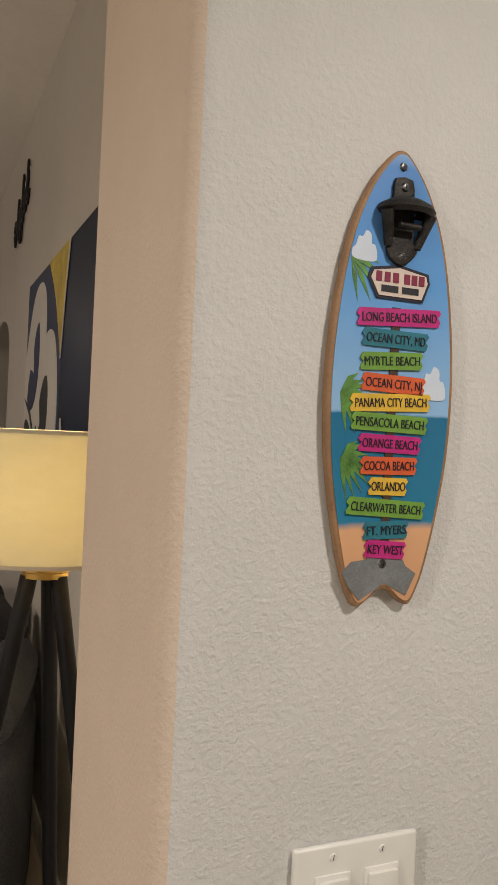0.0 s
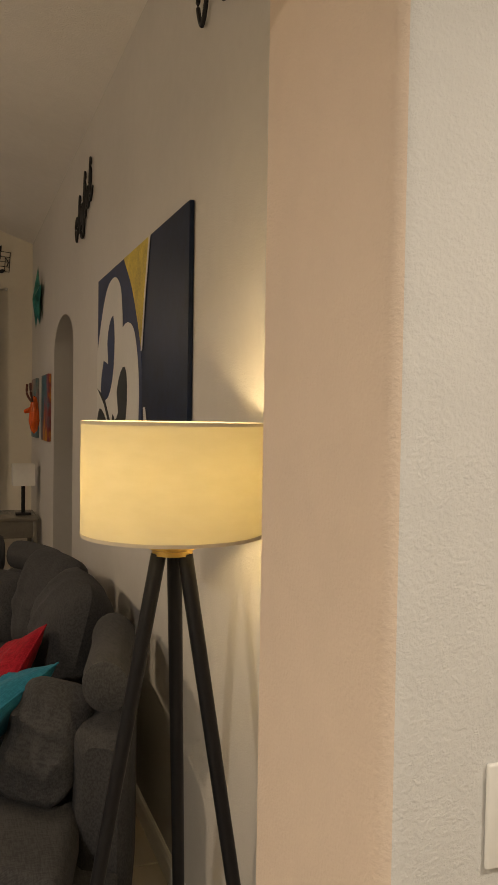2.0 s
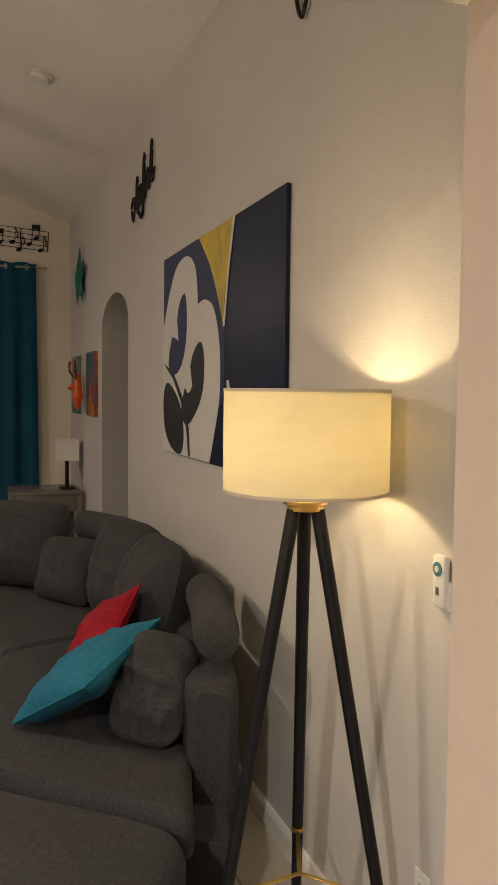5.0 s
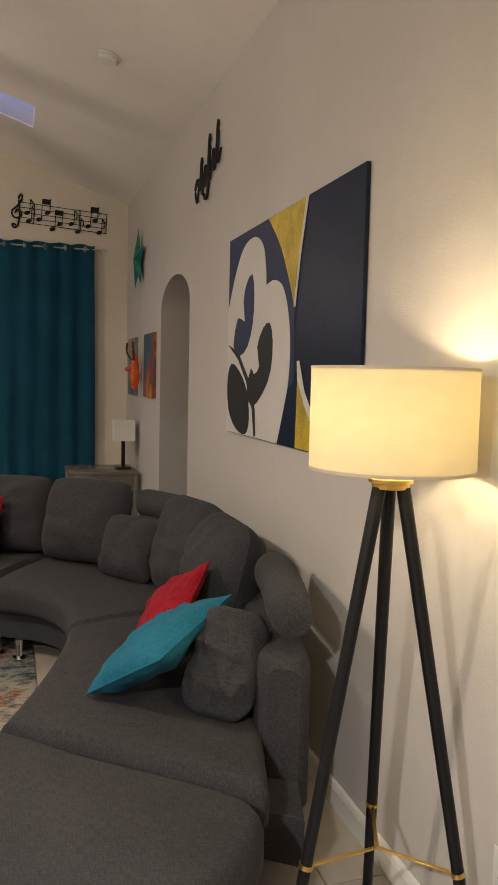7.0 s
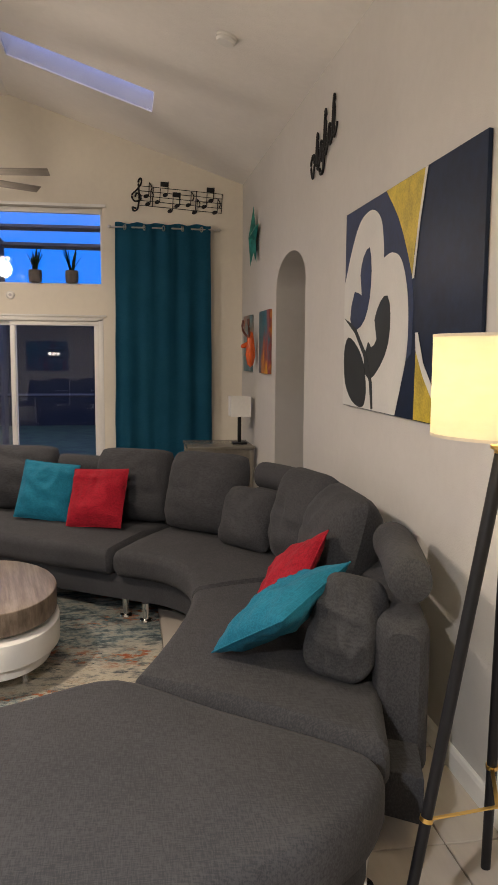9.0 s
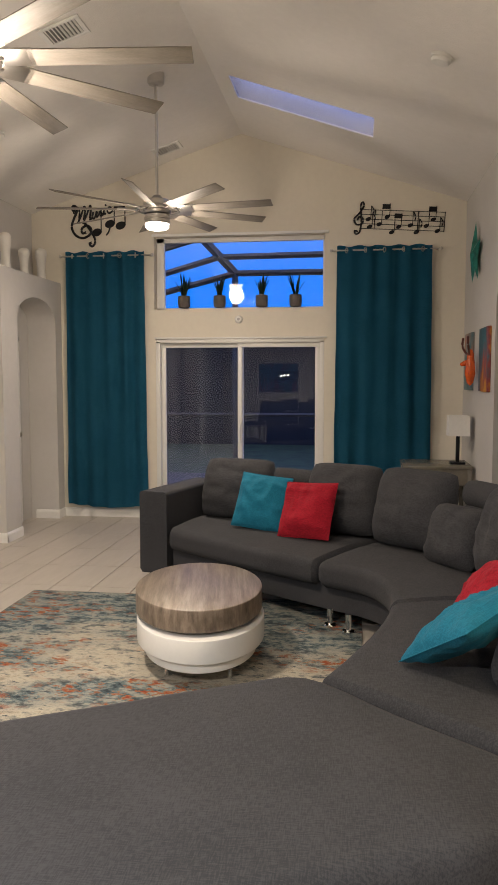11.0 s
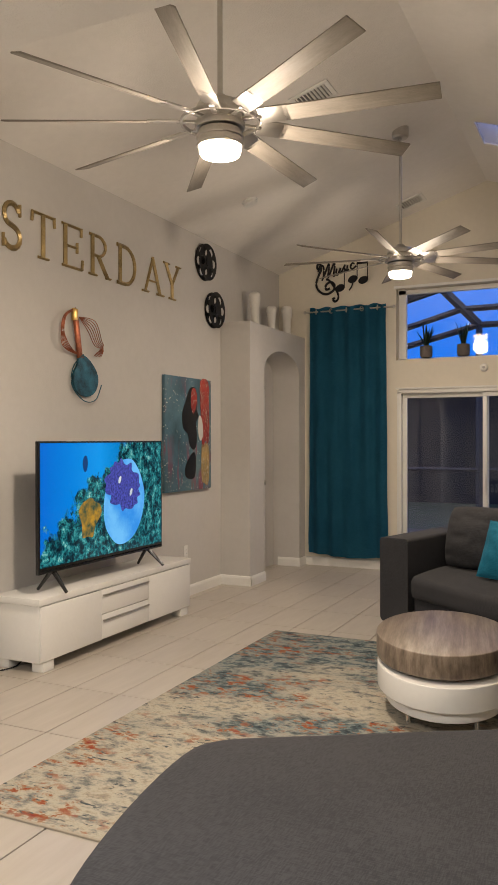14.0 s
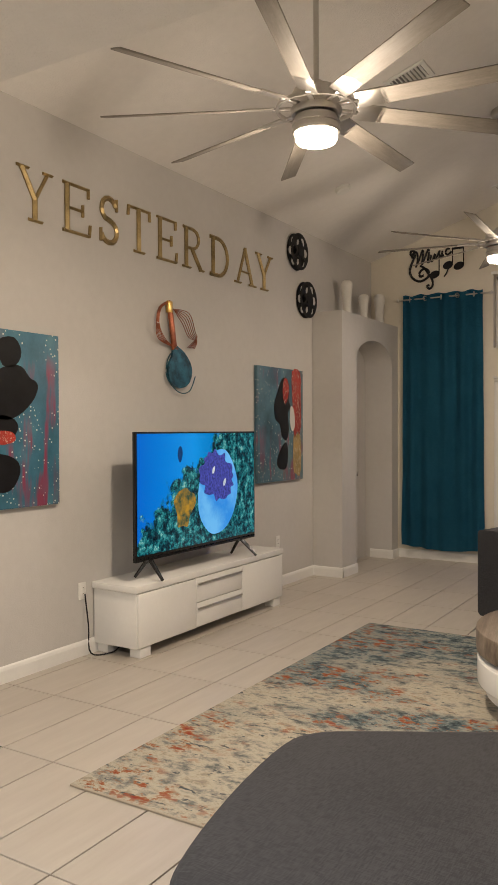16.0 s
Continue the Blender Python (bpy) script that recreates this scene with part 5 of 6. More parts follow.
gt = thing("wire_guitar", pose(XL + 0.012, 3.88, 2.12), "colourful wire guitar wall sculpture in copper and blue", "wall decoration")
M_cop = mat("copper_patina", (0.30, 0.10, 0.05), 0.4, 0.8, vary=0.4, scale=14)
M_blu = mat("blue_patina", (0.02, 0.09, 0.13), 0.4, 0.5, vary=0.5, scale=14)
body_ol = smooth_loop([(-0.02, 0.02), (0.1, -0.02), (0.2, -0.13), (0.17, -0.25), (0.05, -0.3), (-0.08, -0.25), (-0.1, -0.14), (-0.05, -0.06)], 3)
t_ = prism(body_ol, 0.0, 0.02)
bmesh.ops.transform(t_, matrix=LW, verts=t_.verts)
bmesh.ops.recalc_face_normals(t_, faces=t_.faces)
part("guitar_body", t_, M_blu, gt, "mottled blue metal guitar body")
part("neck", box((0.02, 0.05, 0.3), (0.02, 0.0, 0.14), 0.004), M_cop, gt).matrix_basis = pose(0, -0.03, 0, 10, 0, 0)
part("headstock", box((0.022, 0.06, 0.09), (0.02, -0.09, 0.31), 0.006), M_gold, gt)
for i in range(6):
    k = i * 0.018
    wire([(0.02, 0.02, 0.0), (0.03, -0.14 - k, 0.05), (0.04, -0.24 - k * 0.4, 0.16), (0.03, -0.2 - k * 0.3, 0.29), (0.02, -0.08, 0.34 + k * 0.25)], 0.003, "string_loop", gt, M_cop)
    wire([(0.02, -0.04, 0.3), (0.03, 0.06 + k, 0.2 + k), (0.04, 0.13 + k, 0.1 + k * 0.5), (0.04, 0.24, 0.08 + k * 0.3), (0.03, 0.22 - k, 0.02)], 0.003, "string_loop", gt, M_cop)
wire([(0.03, 0.0, 0.02), (0.03, -0.12, -0.08), (0.03, -0.14, -0.22), (0.03, 0.0, -0.33), (0.03, 0.15, -0.32), (0.03, 0.23, -0.2)], 0.004, "outline_wire", gt, M_blu)

M_ceramic = mat("matte_white_ceramic", (0.74, 0.72, 0.67), 0.6, vary=0.03)
for vy, vh, vr, lean in ((6.75, 0.40, 0.062, -4), (7.20, 0.31, 0.060, 2), (7.66, 0.38, 0.066, -2)):
    v = thing("white_vase", pose(-4.71, vy, BZ + 0.001, 0, 0, 20), "tall matte white vase with a rounded slanted top", "vase", "vases on the plant shelf")
    bm = lathe([(0.0, 0.0), (vr * 0.78, 0.0), (vr * 0.82, 0.012), (vr * 0.70, vh * 0.3), (vr * 0.78, vh * 0.55), (vr, vh * 0.8), (vr * 0.98, vh * 0.9), (vr * 0.75, vh * 0.97), (vr * 0.4, vh), (vr * 0.34, vh * 0.985), (0, vh * 0.95)], 28)
    for q in bm.verts:
        h = q.co.z / vh
        q.co.y += math.tan(radians(lean)) * q.co.z * h + 0.012 * math.sin(5 * h)
        if h > 0.7:
            q.co.z += q.co.y * 0.3 * (h - 0.7) / 0.3
    part("body", bm, M_ceramic, v)

# ---- media cabinet and television ----
mc = thing("media_cabinet", pose(-4.67, 3.93, 0), "long low white lacquered media cabinet with two slim handles", "cabinet")
part("body", box((0.365, 1.93, 0.365), (-0.005, 0, 0.2475), 0.003), M_white, mc)
part("cabinet_top", box((0.39, 1.96, 0.045), (0, 0, 0.455), 0.004), M_white, mc)
for y, w in ((-0.635, 0.645), (0.635, 0.645)):
    part("door", box((0.016, w, 0.355), (0.186, y, 0.2475), 0.002), M_white, mc)
for z in (0.339, 0.159):
    d = part("drawer_front", box((0.016, 0.615, 0.173), (0.186, 0, z), 0.002), M_white, mc)
    part("handle", box((0.014, 0.60, 0.012), (0.20, 0, z + 0.045), 0.003), M_nickel, d, "slim aluminium handle")
for y in (-0.88, 0.88):
    for x in (-0.14, 0.14):
        part("foot", box((0.09, 0.11, 0.066), (x, y, 0.033), 0.003), M_white, mc)
cb = thing("power_cable", pose(0, 0, 0), "black power cable trailing from outlet to floor", "cable")
wire([(XL + 0.025, 2.865, 0.41), (XL + 0.05, 2.87, 0.2), (XL + 0.06, 2.88, 0.02), (XL + 0.15, 2.98, 0.012), (XL + 0.1, 3.12, 0.012)], 0.005, "cord", cb, M_black)

tv = thing("television", pose(-4.572, 3.79, 0.478), "large flat television showing a blue coral reef", "television")
part("case", box((0.028, 1.52, 0.87), (0.012, 0, 0.57), 0.005), M_tvblack, tv)
for y in (-0.58, 0.58):
    ft = part("stand_foot", rod((-0.01, y, 0.15), (0.13, y * 1.05, 0.010), 0.018, 0.011, 8), M_tvblack, tv)
    part("rear_strut", rod((-0.01, y, 0.15), (-0.11, y * 1.05, 0.010), 0.016, 0.010, 8), M_tvblack, ft)
part("rear_housing", box((0.04, 1.0, 0.45), (-0.021, 0, 0.42), 0.012), M_tvblack, tv)
part("chin", box((0.012, 1.5, 0.018), (0.024, 0, 0.148), 0.002), M_tvblack, tv)
M_scr = bpy.data.materials.new("lit_screen")
M_scr.use_nodes = True
_nt = M_scr.node_tree
_b = _nt.nodes["Principled BSDF"]
_b.inputs["Base Color"].default_value, _b.inputs["Roughness"].default_value = (0.005, 0.005, 0.005, 1), 0.15
_tc = _nt.nodes.new("ShaderNodeTexCoord")
_sp = _nt.nodes.new("ShaderNodeSeparateXYZ")
_nt.links.new(_tc.outputs["Object"], _sp.inputs[0])


def arith(nt, op, a, b, c=None):
    m = nt.nodes.new("ShaderNodeMath")
    m.operation = op
    for s, v in enumerate((a, b, c)):
        if v is None:
            continue
        if isinstance(v, (int, float)):
            m.inputs[s].default_value = v
        else:
            nt.links.new(v, m.inputs[s])
    return m.outputs[0]


_y, _z = _sp.outputs[1], _sp.outputs[2]
_water = ramp(_nt, arith(_nt, "MULTIPLY_ADD", _y, 0.5, 0.5), [(0.1, (0.0, 0.13, 0.62)), (0.45, (0.0, 0.30, 0.80)), (0.7, (0.0, 0.12, 0.35))])
_rn = tex_noise(_nt, coords(_nt), 15, 9, 0.78)
_reef = ramp(_nt, _rn, [(0.38, (0.0, 0.006, 0.012)), (0.47, (0.002, 0.03, 0.045)), (0.52, (0.008, 0.13, 0.15)), (0.57, (0.03, 0.30, 0.30)), (0.65, (0.40, 0.62, 0.52))])
# the reef's slope climbs from the lower left to the upper middle
_edge = arith(_nt, "ADD", arith(_nt, "MULTIPLY_ADD", _y, 0.72, 0.20), arith(_nt, "MULTIPLY_ADD", tex_noise(_nt, coords(_nt), 5.5, 4, 0.6), 0.9, -0.36))
_mask = ramp(_nt, arith(_nt, "ADD", arith(_nt, "SUBTRACT", _edge, _z), 0.5), [(0.48, (0, 0, 0)), (0.53, (1, 1, 1))])
_nt.links.new(mix(_nt, _mask, _water, _reef), _b.inputs["Emission Color"])
_b.inputs["Emission Strength"].default_value = 0.9
part("screen", box((0.002, 1.49, 0.815), (0.0, 0, 0.0)), M_scr, tv, "lit screen with reef and blue water").matrix_basis = pose(0.027, 0, 0.585)


def screen_shape(name, outline, x, c0, c1, scale, power=0.9):
    m = bpy.data.materials.new("screen_" + name)
    m.use_nodes = True
    nt = m.node_tree
    b = nt.nodes["Principled BSDF"]
    b.inputs["Base Color"].default_value = (0, 0, 0, 1)
    nt.links.new(ramp(nt, tex_noise(nt, coords(nt), scale, 6, 0.7), [(0.38, c0), (0.62, c1)]), b.inputs["Emission Color"])
    b.inputs["Emission Strength"].default_value = power
    t = prism(smooth_loop(outline, 4), 0.0, 0.0008)
    bmesh.ops.transform(t, matrix=LW, verts=t.verts)
    bmesh.ops.recalc_face_normals(t, faces=t.faces)
    part(name, t, m, tv).matrix_basis = pose(x, 0, 0.585)


def ragged(cx, cz, a, b, tilt, rough, n, seed):
    """An oval outline leaning by tilt, with an uneven rim."""
    rnd = random.Random(seed)
    c, k, out = math.cos(radians(tilt)), math.sin(radians(tilt)), []
    for i in range(n):
        w = 2 * math.pi * i / n
        r = 1 + rough * (rnd.random() * 2 - 1)
        x, z = a * r * math.cos(w), b * r * math.sin(w)
        out.append((cx + x * c + z * k, cz - x * k + z * c))
    return out


screen_shape("sponge_image", ragged(-0.22, -0.12, 0.12, 0.14, 20, 0.22, 14, 1), 0.0282, (0.01, 0.06, 0.04), (0.50, 0.26, 0.02), 12)
screen_shape("anemone_image", ragged(0.215, -0.04, 0.26, 0.325, 18, 0.03, 16, 2), 0.0292, (0.03, 0.28, 0.78), (0.16, 0.52, 0.92), 2.2)
screen_shape("tentacle_image", ragged(0.20, 0.085, 0.225, 0.175, 12, 0.16, 34, 3), 0.0302, (0.006, 0.012, 0.11), (0.10, 0.11, 0.55), 55)
for cx, cz in ((0.15, 0.13), (0.30, 0.03)):
    screen_shape("clownfish_image", ragged(cx, cz, 0.016, 0.03, 25, 0.1, 10, 4), 0.0312, (0.45, 0.55, 0.6), (0.75, 0.75, 0.7), 30)
screen_shape("fish_image", ragged(-0.27, 0.26, 0.028, 0.055, 5, 0.08, 10, 5), 0.0282, (0.0, 0.03, 0.12), (0.0, 0.05, 0.2), 30)

# ---- ceiling things ----
M_blade = mat("driftwood_blade", (0.24, 0.215, 0.185), 0.6, vary=0.15, stretch=(1, 8, 8), scale=4)
M_led = mat("lit_diffuser", (1, 1, 1), 0.4, vary=0, emit=(1.0, 0.86, 0.66), power=9)


def ceiling_fan(loc, turn):
    x, y, z = loc
    fan = thing("ceiling_fan", pose(x, y, z, 0, 0, turn), "brushed nickel windmill ceiling fan with lit round lamp", "ceiling fan", "ceiling fans")
    top = EAVE + (x - XL) * (PEAK - EAVE) / (RIDGE - XL) - z
    part("diffuser", lathe([(0.0, -0.050), (0.06, -0.048), (0.088, -0.040), (0.098, -0.026), (0.1, 0.0)], 40), M_led, fan, "glowing white lamp bowl").visible_shadow = False
    part("lamp_collar", lathe([(0.1, 0.0), (0.108, 0.0), (0.112, 0.010), (0.106, 0.014), (0.106, 0.036), (0.112, 0.040), (0.112, 0.050), (0.102, 0.054), (0.102, 0.075), (0.0, 0.08)], 40), M_nickel, fan)
    part("motor", lathe([(0.08, 0.075), (0.112, 0.084), (0.118, 0.095), (0.118, 0.112), (0.108, 0.118), (0.108, 0.150), (0.116, 0.156), (0.116, 0.176), (0.104, 0.2), (0.055, 0.212), (0.03, 0.24), (0.0, 0.24)], 40), M_nickel, fan)
    part("blade_ring", lathe([(0.175, 0.108), (0.187, 0.108), (0.187, 0.124), (0.175, 0.124), (0.175, 0.108)], 48), M_nickel, fan)
    part("downrod", rod((0, 0, 0.22), (0, 0, top + 0.02), 0.0125), M_nickel, fan)
    part("canopy", lathe([(0.02, -0.075), (0.06, -0.07), (0.072, -0.055), (0.072, 0.04)], 32, centre=(0, 0, top)), M_nickel, fan)
    for i in range(9):
        a = 40 * i
        bl = part("blade", standing(box((0.70, 0.095, 0.008), (0.66, 0, 0), 0.003), pose(0, 0, 0.12, -20, 0, 0)), M_blade, fan, "grey driftwood blade")
        bl.matrix_basis = pose(0, 0, 0, 0, 0, a)
        iron = part("blade_iron", standing(box((0.15, 0.098, 0.012), (0.265, 0, 0.002), 0.005), pose(0, 0, 0.12, -20, 0, 0)), M_nickel, bl, "nickel blade bracket")
        part("iron_arm", box((0.10, 0.026, 0.014), (0.155, 0, 0.118), 0.004), M_nickel, iron)
    return fan


ceiling_fan(FAN_A, 6)
ceiling_fan(FAN_B, 32)
SL = math.degrees(math.atan2(PEAK - EAVE, RIDGE - XL))
M_ventdark = mat("vent_dark", (0.16, 0.155, 0.15), 0.7)


def on_left(x, y, spin=0):
    return pose(x, y, EAVE + (x - XL) * (PEAK - EAVE) / (RIDGE - XL), 0, -SL, 0) @ pose(0, 0, -0.001, 0, 0, spin)


for vx, vy in ((-3.20, 4.50), (-3.17, 7.40)):
    v = thing("air_vent", on_left(vx, vy), "white louvred air vent in the sloped ceiling", "vent", "ceiling vents")
    part("backing", box((0.24, 0.20, 0.004), (0, 0, -0.002)), M_ventdark, v)
    for s in (-1, 1):
        part("frame", box((0.31, 0.035, 0.012), (0, s * 0.1175, -0.006), 0.003), M_trim, v)
        part("frame", box((0.035, 0.20, 0.012), (s * 0.1375, 0, -0.006), 0.003), M_trim, v)
    for i in range(9):
        part("slat", standing(box((0.016, 0.198, 0.003)), pose(-0.108 + 0.027 * i, 0, -0.010, 0, 40 if i < 4 else -40, 0)), M_trim, v)


def detector(m):
    d = thing("smoke_detector", m, "round white smoke detector on the sloped ceiling", "smoke detector", "smoke detectors")
    part("base", lathe([(0.075, 0.0), (0.075, -0.012), (0.068, -0.016)], 32), M_plastic, d)
    part("cover", lathe([(0.066, -0.014), (0.066, -0.03), (0.055, -0.042), (0.0, -0.046)], 32), M_plastic, d)


detector(on_left(-4.23, 5.59))
detector(pose(-0.62, 4.42, EAVE + 0.62 * (PEAK - EAVE) / -RIDGE - 0.001, 0, SL, 0))

# ---- surfboard bottle opener and switch on the stub wall ----
sb = thing("surfboard_opener", pose(-0.137, -0.001, 1.785), "surfboard-shaped beach signpost plaque with cast iron bottle opener", "wall plaque")
HALF = [(0.0, 0.21), (0.011, 0.203), (0.03, 0.175), (0.047, 0.13), (0.058, 0.07), (0.0635, 0.0), (0.061, -0.07), (0.052, -0.13), (0.042, -0.175), (0.034, -0.198), (0.027, -0.209), (0.018, -0.206), (0.008, -0.197), (0.0, -0.194)]


def board(k):
    r = [(a * k[0] + 0, b * k[1]) for a, b in HALF]
    return smooth_loop([(a * 1.07, b) for a, b in r] + [(-a * 1.07, b) for a, b in r[-2:0:-1]], 3)


def face(name, outline, y, material, parent, th=0.0008, curve=0, bev=0.0):
    if curve:
        outline = smooth_loop(outline, curve)
    t = prism(outline, 0, th, bev)
    bmesh.ops.transform(t, matrix=Matrix.Translation((0, -y, 0)) @ TO_XZ, verts=t.verts)
    bmesh.ops.recalc_face_normals(t, faces=t.faces)
    return part(name, t, material, parent)


M_ply = mat("plywood_edge", (0.30, 0.17, 0.085), 0.6, vary=0.15, scale=20)
M_print = bpy.data.materials.new("beach_print")
M_print.use_nodes = True
_nt = M_print.node_tree
_b = _nt.nodes["Principled BSDF"]
_b.inputs["Roughness"].default_value = 0.25
_tc = _nt.nodes.new("ShaderNodeTexCoord")
_sp = _nt.nodes.new("ShaderNodeSeparateXYZ")
_nt.links.new(_tc.outputs["Object"], _sp.inputs[0])
_zz = arith(_nt, "ADD", arith(_nt, "MULTIPLY_ADD", _sp.outputs[2], 2.2, 0.5), arith(_nt, "MULTIPLY", tex_noise(_nt, coords(_nt), 30, 2), 0.01))
_nt.links.new(ramp(_nt, _zz, [(0.0, (0.60, 0.32, 0.17)), (0.20, (0.72, 0.40, 0.22)), (0.215, (0.02, 0.20, 0.36)), (0.43, (0.02, 0.17, 0.33)), (0.435, (0.30, 0.52, 0.80)), (0.7, (0.13, 0.36, 0.75)), (0.93, (0.12, 0.30, 0.68)), (1.0, (0.45, 0.62, 0.85))]), _b.inputs["Base Color"])
face("plywood_board", board((1.0, 1.0)), 0.0, M_ply, sb, 0.010, bev=0.0025)
face("printed_face", board((0.93, 0.98)), 0.0102, M_print, sb, 0.0006)
M_palm = mat("palm_green", (0.10, 0.24, 0.05), 0.4, vary=0.3, scale=60)
M_cloud = mat("cloud_white", (0.62, 0.70, 0.82), 0.4, vary=0.05)
for cx, cz, k in ((-0.036, 0.117, 1.0), (0.044, -0.002, 1.15)):
    puffs = [(-0.014, -0.012), (0.011, -0.013), (0.014, -0.006), (0.011, 0.002), (0.007, 0.003), (0.006, 0.011), (0.0, 0.014), (-0.004, 0.008), (-0.009, 0.008), (-0.012, 0.0), (-0.016, -0.004)]
    face("cloud", [(cx + a * k * 0.85, cz + b * k) for a, b in puffs], 0.0109, M_cloud, sb, curve=4)
rnd = random.Random(8)
for base_x, base_z, n_ in ((-0.05, 0.105, 7), (-0.055, -0.015, 9), (-0.052, -0.075, 9)):
    for i in range(n_):
        a = radians(-75 + 130 * i / (n_ - 1))
        ln = 0.030 + 0.006 * rnd.random()
        ex, ez = base_x + ln * math.cos(a), base_z + ln * math.sin(a) - 0.008
        nx, nz = -math.sin(a) * 0.0022, math.cos(a) * 0.0022
        face("palm_frond", [(base_x, base_z), ((base_x + ex) / 2 + nx, (base_z + ez) / 2 + nz + 0.004), (ex, ez), ((base_x + ex) / 2 - nx, (base_z + ez) / 2 - nz + 0.003)], 0.0109 + 0.00008 * i, M_palm, sb, 0.0003)
M_post = mat("sign_post_brown", (0.05, 0.028, 0.02), 0.5, vary=0.2)
M_ink = mat("sign_ink", (0.012, 0.012, 0.02), 0.5, vary=0)
M_rock = mat("grey_rock_print", (0.17, 0.18, 0.19), 0.5, vary=0.2, scale=40)
face("rock", [(-0.045, -0.177), (-0.036, -0.168), (-0.02, -0.166), (-0.012, -0.153), (0.0, -0.149), (0.013, -0.155), (0.022, -0.172), (0.034, -0.18), (0.024, -0.2), (0.006, -0.191), (0.0, -0.188), (-0.01, -0.194), (-0.026, -0.203), (-0.038, -0.19)], 0.0109, M_rock, sb)
face("sign_post", [(-0.005, 0.065), (0.004, 0.065), (0.003, -0.155), (-0.006, -0.155)], 0.0112, M_post, sb)
PLANKS = (("LONG BEACH ISLAND", 0.056, 0.084, "p", 3, -4), ("OCEAN CITY, MD", 0.036, 0.066, "t", 0, 0), ("MYRTLE BEACH", 0.016, 0.062, "g", -3, -4), ("OCEAN CITY, NJ", -0.005, 0.063, "o", 0, 1), ("PANAMA CITY BEACH", -0.022, 0.080, "y", -2, -3), ("PENSACOLA BEACH", -0.041, 0.076, "g", -2, 1), ("ORANGE BEACH", -0.060, 0.062, "p", -1, 1), ("COCOA BEACH", -0.080, 0.056, "o", -1, -1), ("ORLANDO", -0.099, 0.038, "y", -1, 0), ("CLEARWATER BEACH", -0.119, 0.078, "g", -2, 3), ("FT. MYERS", -0.139, 0.044, "t", -1, -2), ("KEY WEST", -0.157, 0.040, "p", -1, 3))
PCOL = {"p": (0.50, 0.02, 0.20), "t": (0.02, 0.17, 0.23), "g": (0.16, 0.33, 0.05), "o": (0.66, 0.11, 0.035), "y": (0.72, 0.46, 0.05)}
PMAT = {k: mat("plank_" + k, c, 0.45, vary=0.08, scale=50) for k, c in PCOL.items()}
for i, (txt, z, w, k, dx, tilt) in enumerate(PLANKS):
    h = 0.0155
    w *= 1.06
    x0, x1 = -w / 2 + dx * 0.001, w / 2 + dx * 0.001
    ol = [(x0, -h / 2), (x1 - 0.002, -h / 2 - 0.0006), (x1, -h * 0.2), (x1 - 0.0025, 0.0), (x1 + 0.001, h * 0.3), (x1 - 0.001, h / 2), (x0 + 0.002, h / 2 + 0.0006), (x0 - 0.001, h * 0.2), (x0 + 0.0025, 0.0), (x0 - 0.001, -h * 0.3)]
    pk = face("place_plank", ol, 0.0118, PMAT[k], sb, 0.001)
    pk.matrix_basis = pose(0, 0, z, 0, -tilt * -1.0, 0)
    tx = text_mesh("lettering", txt, 0.0118, 0.0003, M_ink, pk, pose(dx * 0.001, -0.0132, -0.0004, 90, 0, 0))
    xs = [v.co.x for v in tx.data.vertices]
    tx.matrix_basis = tx.matrix_basis @ Matrix.Diagonal((w * 0.90 / (max(xs) - min(xs)), 1, 1, 1))
lg = face("badge", [(-0.03, 0.099), (0.0, 0.104), (0.032, 0.099), (0.034, 0.090), (0.027, 0.072), (-0.023, 0.072), (-0.033, 0.09)], 0.0118, mat("badge_navy", (0.015, 0.012, 0.03), 0.4), sb, 0.0008)
face("badge_face", [(-0.027, 0.0965), (0.0, 0.101), (0.029, 0.0965), (0.031, 0.090), (0.025, 0.0745), (-0.021, 0.0745), (-0.030, 0.09)], 0.0128, mat("badge_cream", (0.68, 0.58, 0.52), 0.4), sb, 0.0005)
M_maroon = mat("badge_maroon", (0.22, 0.02, 0.06), 0.4)
for x in (-0.022, -0.013, -0.004, 0.008, 0.016, 0.024):
    face("badge_mark", [(x - 0.003, 0.087), (x + 0.003, 0.087), (x + 0.003, 0.096), (x - 0.003, 0.096)], 0.0135, M_maroon, sb, 0.0004)
for x0, x1 in ((-0.019, -0.001), (0.003, 0.021)):
    face("badge_mark", [(x0, 0.078), (x1, 0.078), (x1, 0.084), (x0, 0.084)], 0.0135, M_ink, sb, 0.0004)
M_iron = mat("cast_iron", (0.035, 0.032, 0.03), 0.55, 0.7, vary=0.3, scale=60, grain=0.6, grain_scale=300)
op = face("bottle_opener", [(-0.009, 0.182), (0.009, 0.182), (0.011, 0.165), (0.012, 0.158), (0.012, 0.125), (0.017, 0.118), (0.010, 0.108), (0.0, 0.103), (-0.012, 0.108), (-0.016, 0.118), (-0.012, 0.13), (-0.012, 0.158), (-0.011, 0.168)], 0.0112, M_iron, sb, 0.004, 2, 0.001)
t_ = lathe([(0.026, 0.0), (0.030, 0.004), (0.027, 0.009), (0.018, 0.014), (0.0, 0.016)], 28)
for q in t_.verts:
    if q.co.y > 0:
        q.co.y *= 0.1
    q.co.y *= 0.85
t2 = part("opener_hood", t_, M_iron, op)
t2.matrix_basis = pose(0.002, -0.013, 0.148)
for x in (-0.014, 0.016):
    part("opener_side", rod((x, -0.014, 0.12), (x * 1.55, -0.022, 0.15), 0.004, 0.006, 10), M_iron, op)
part("opener_lip", rod((-0.010, -0.024, 0.137), (0.012, -0.024, 0.137), 0.003, n=10), M_iron, op)
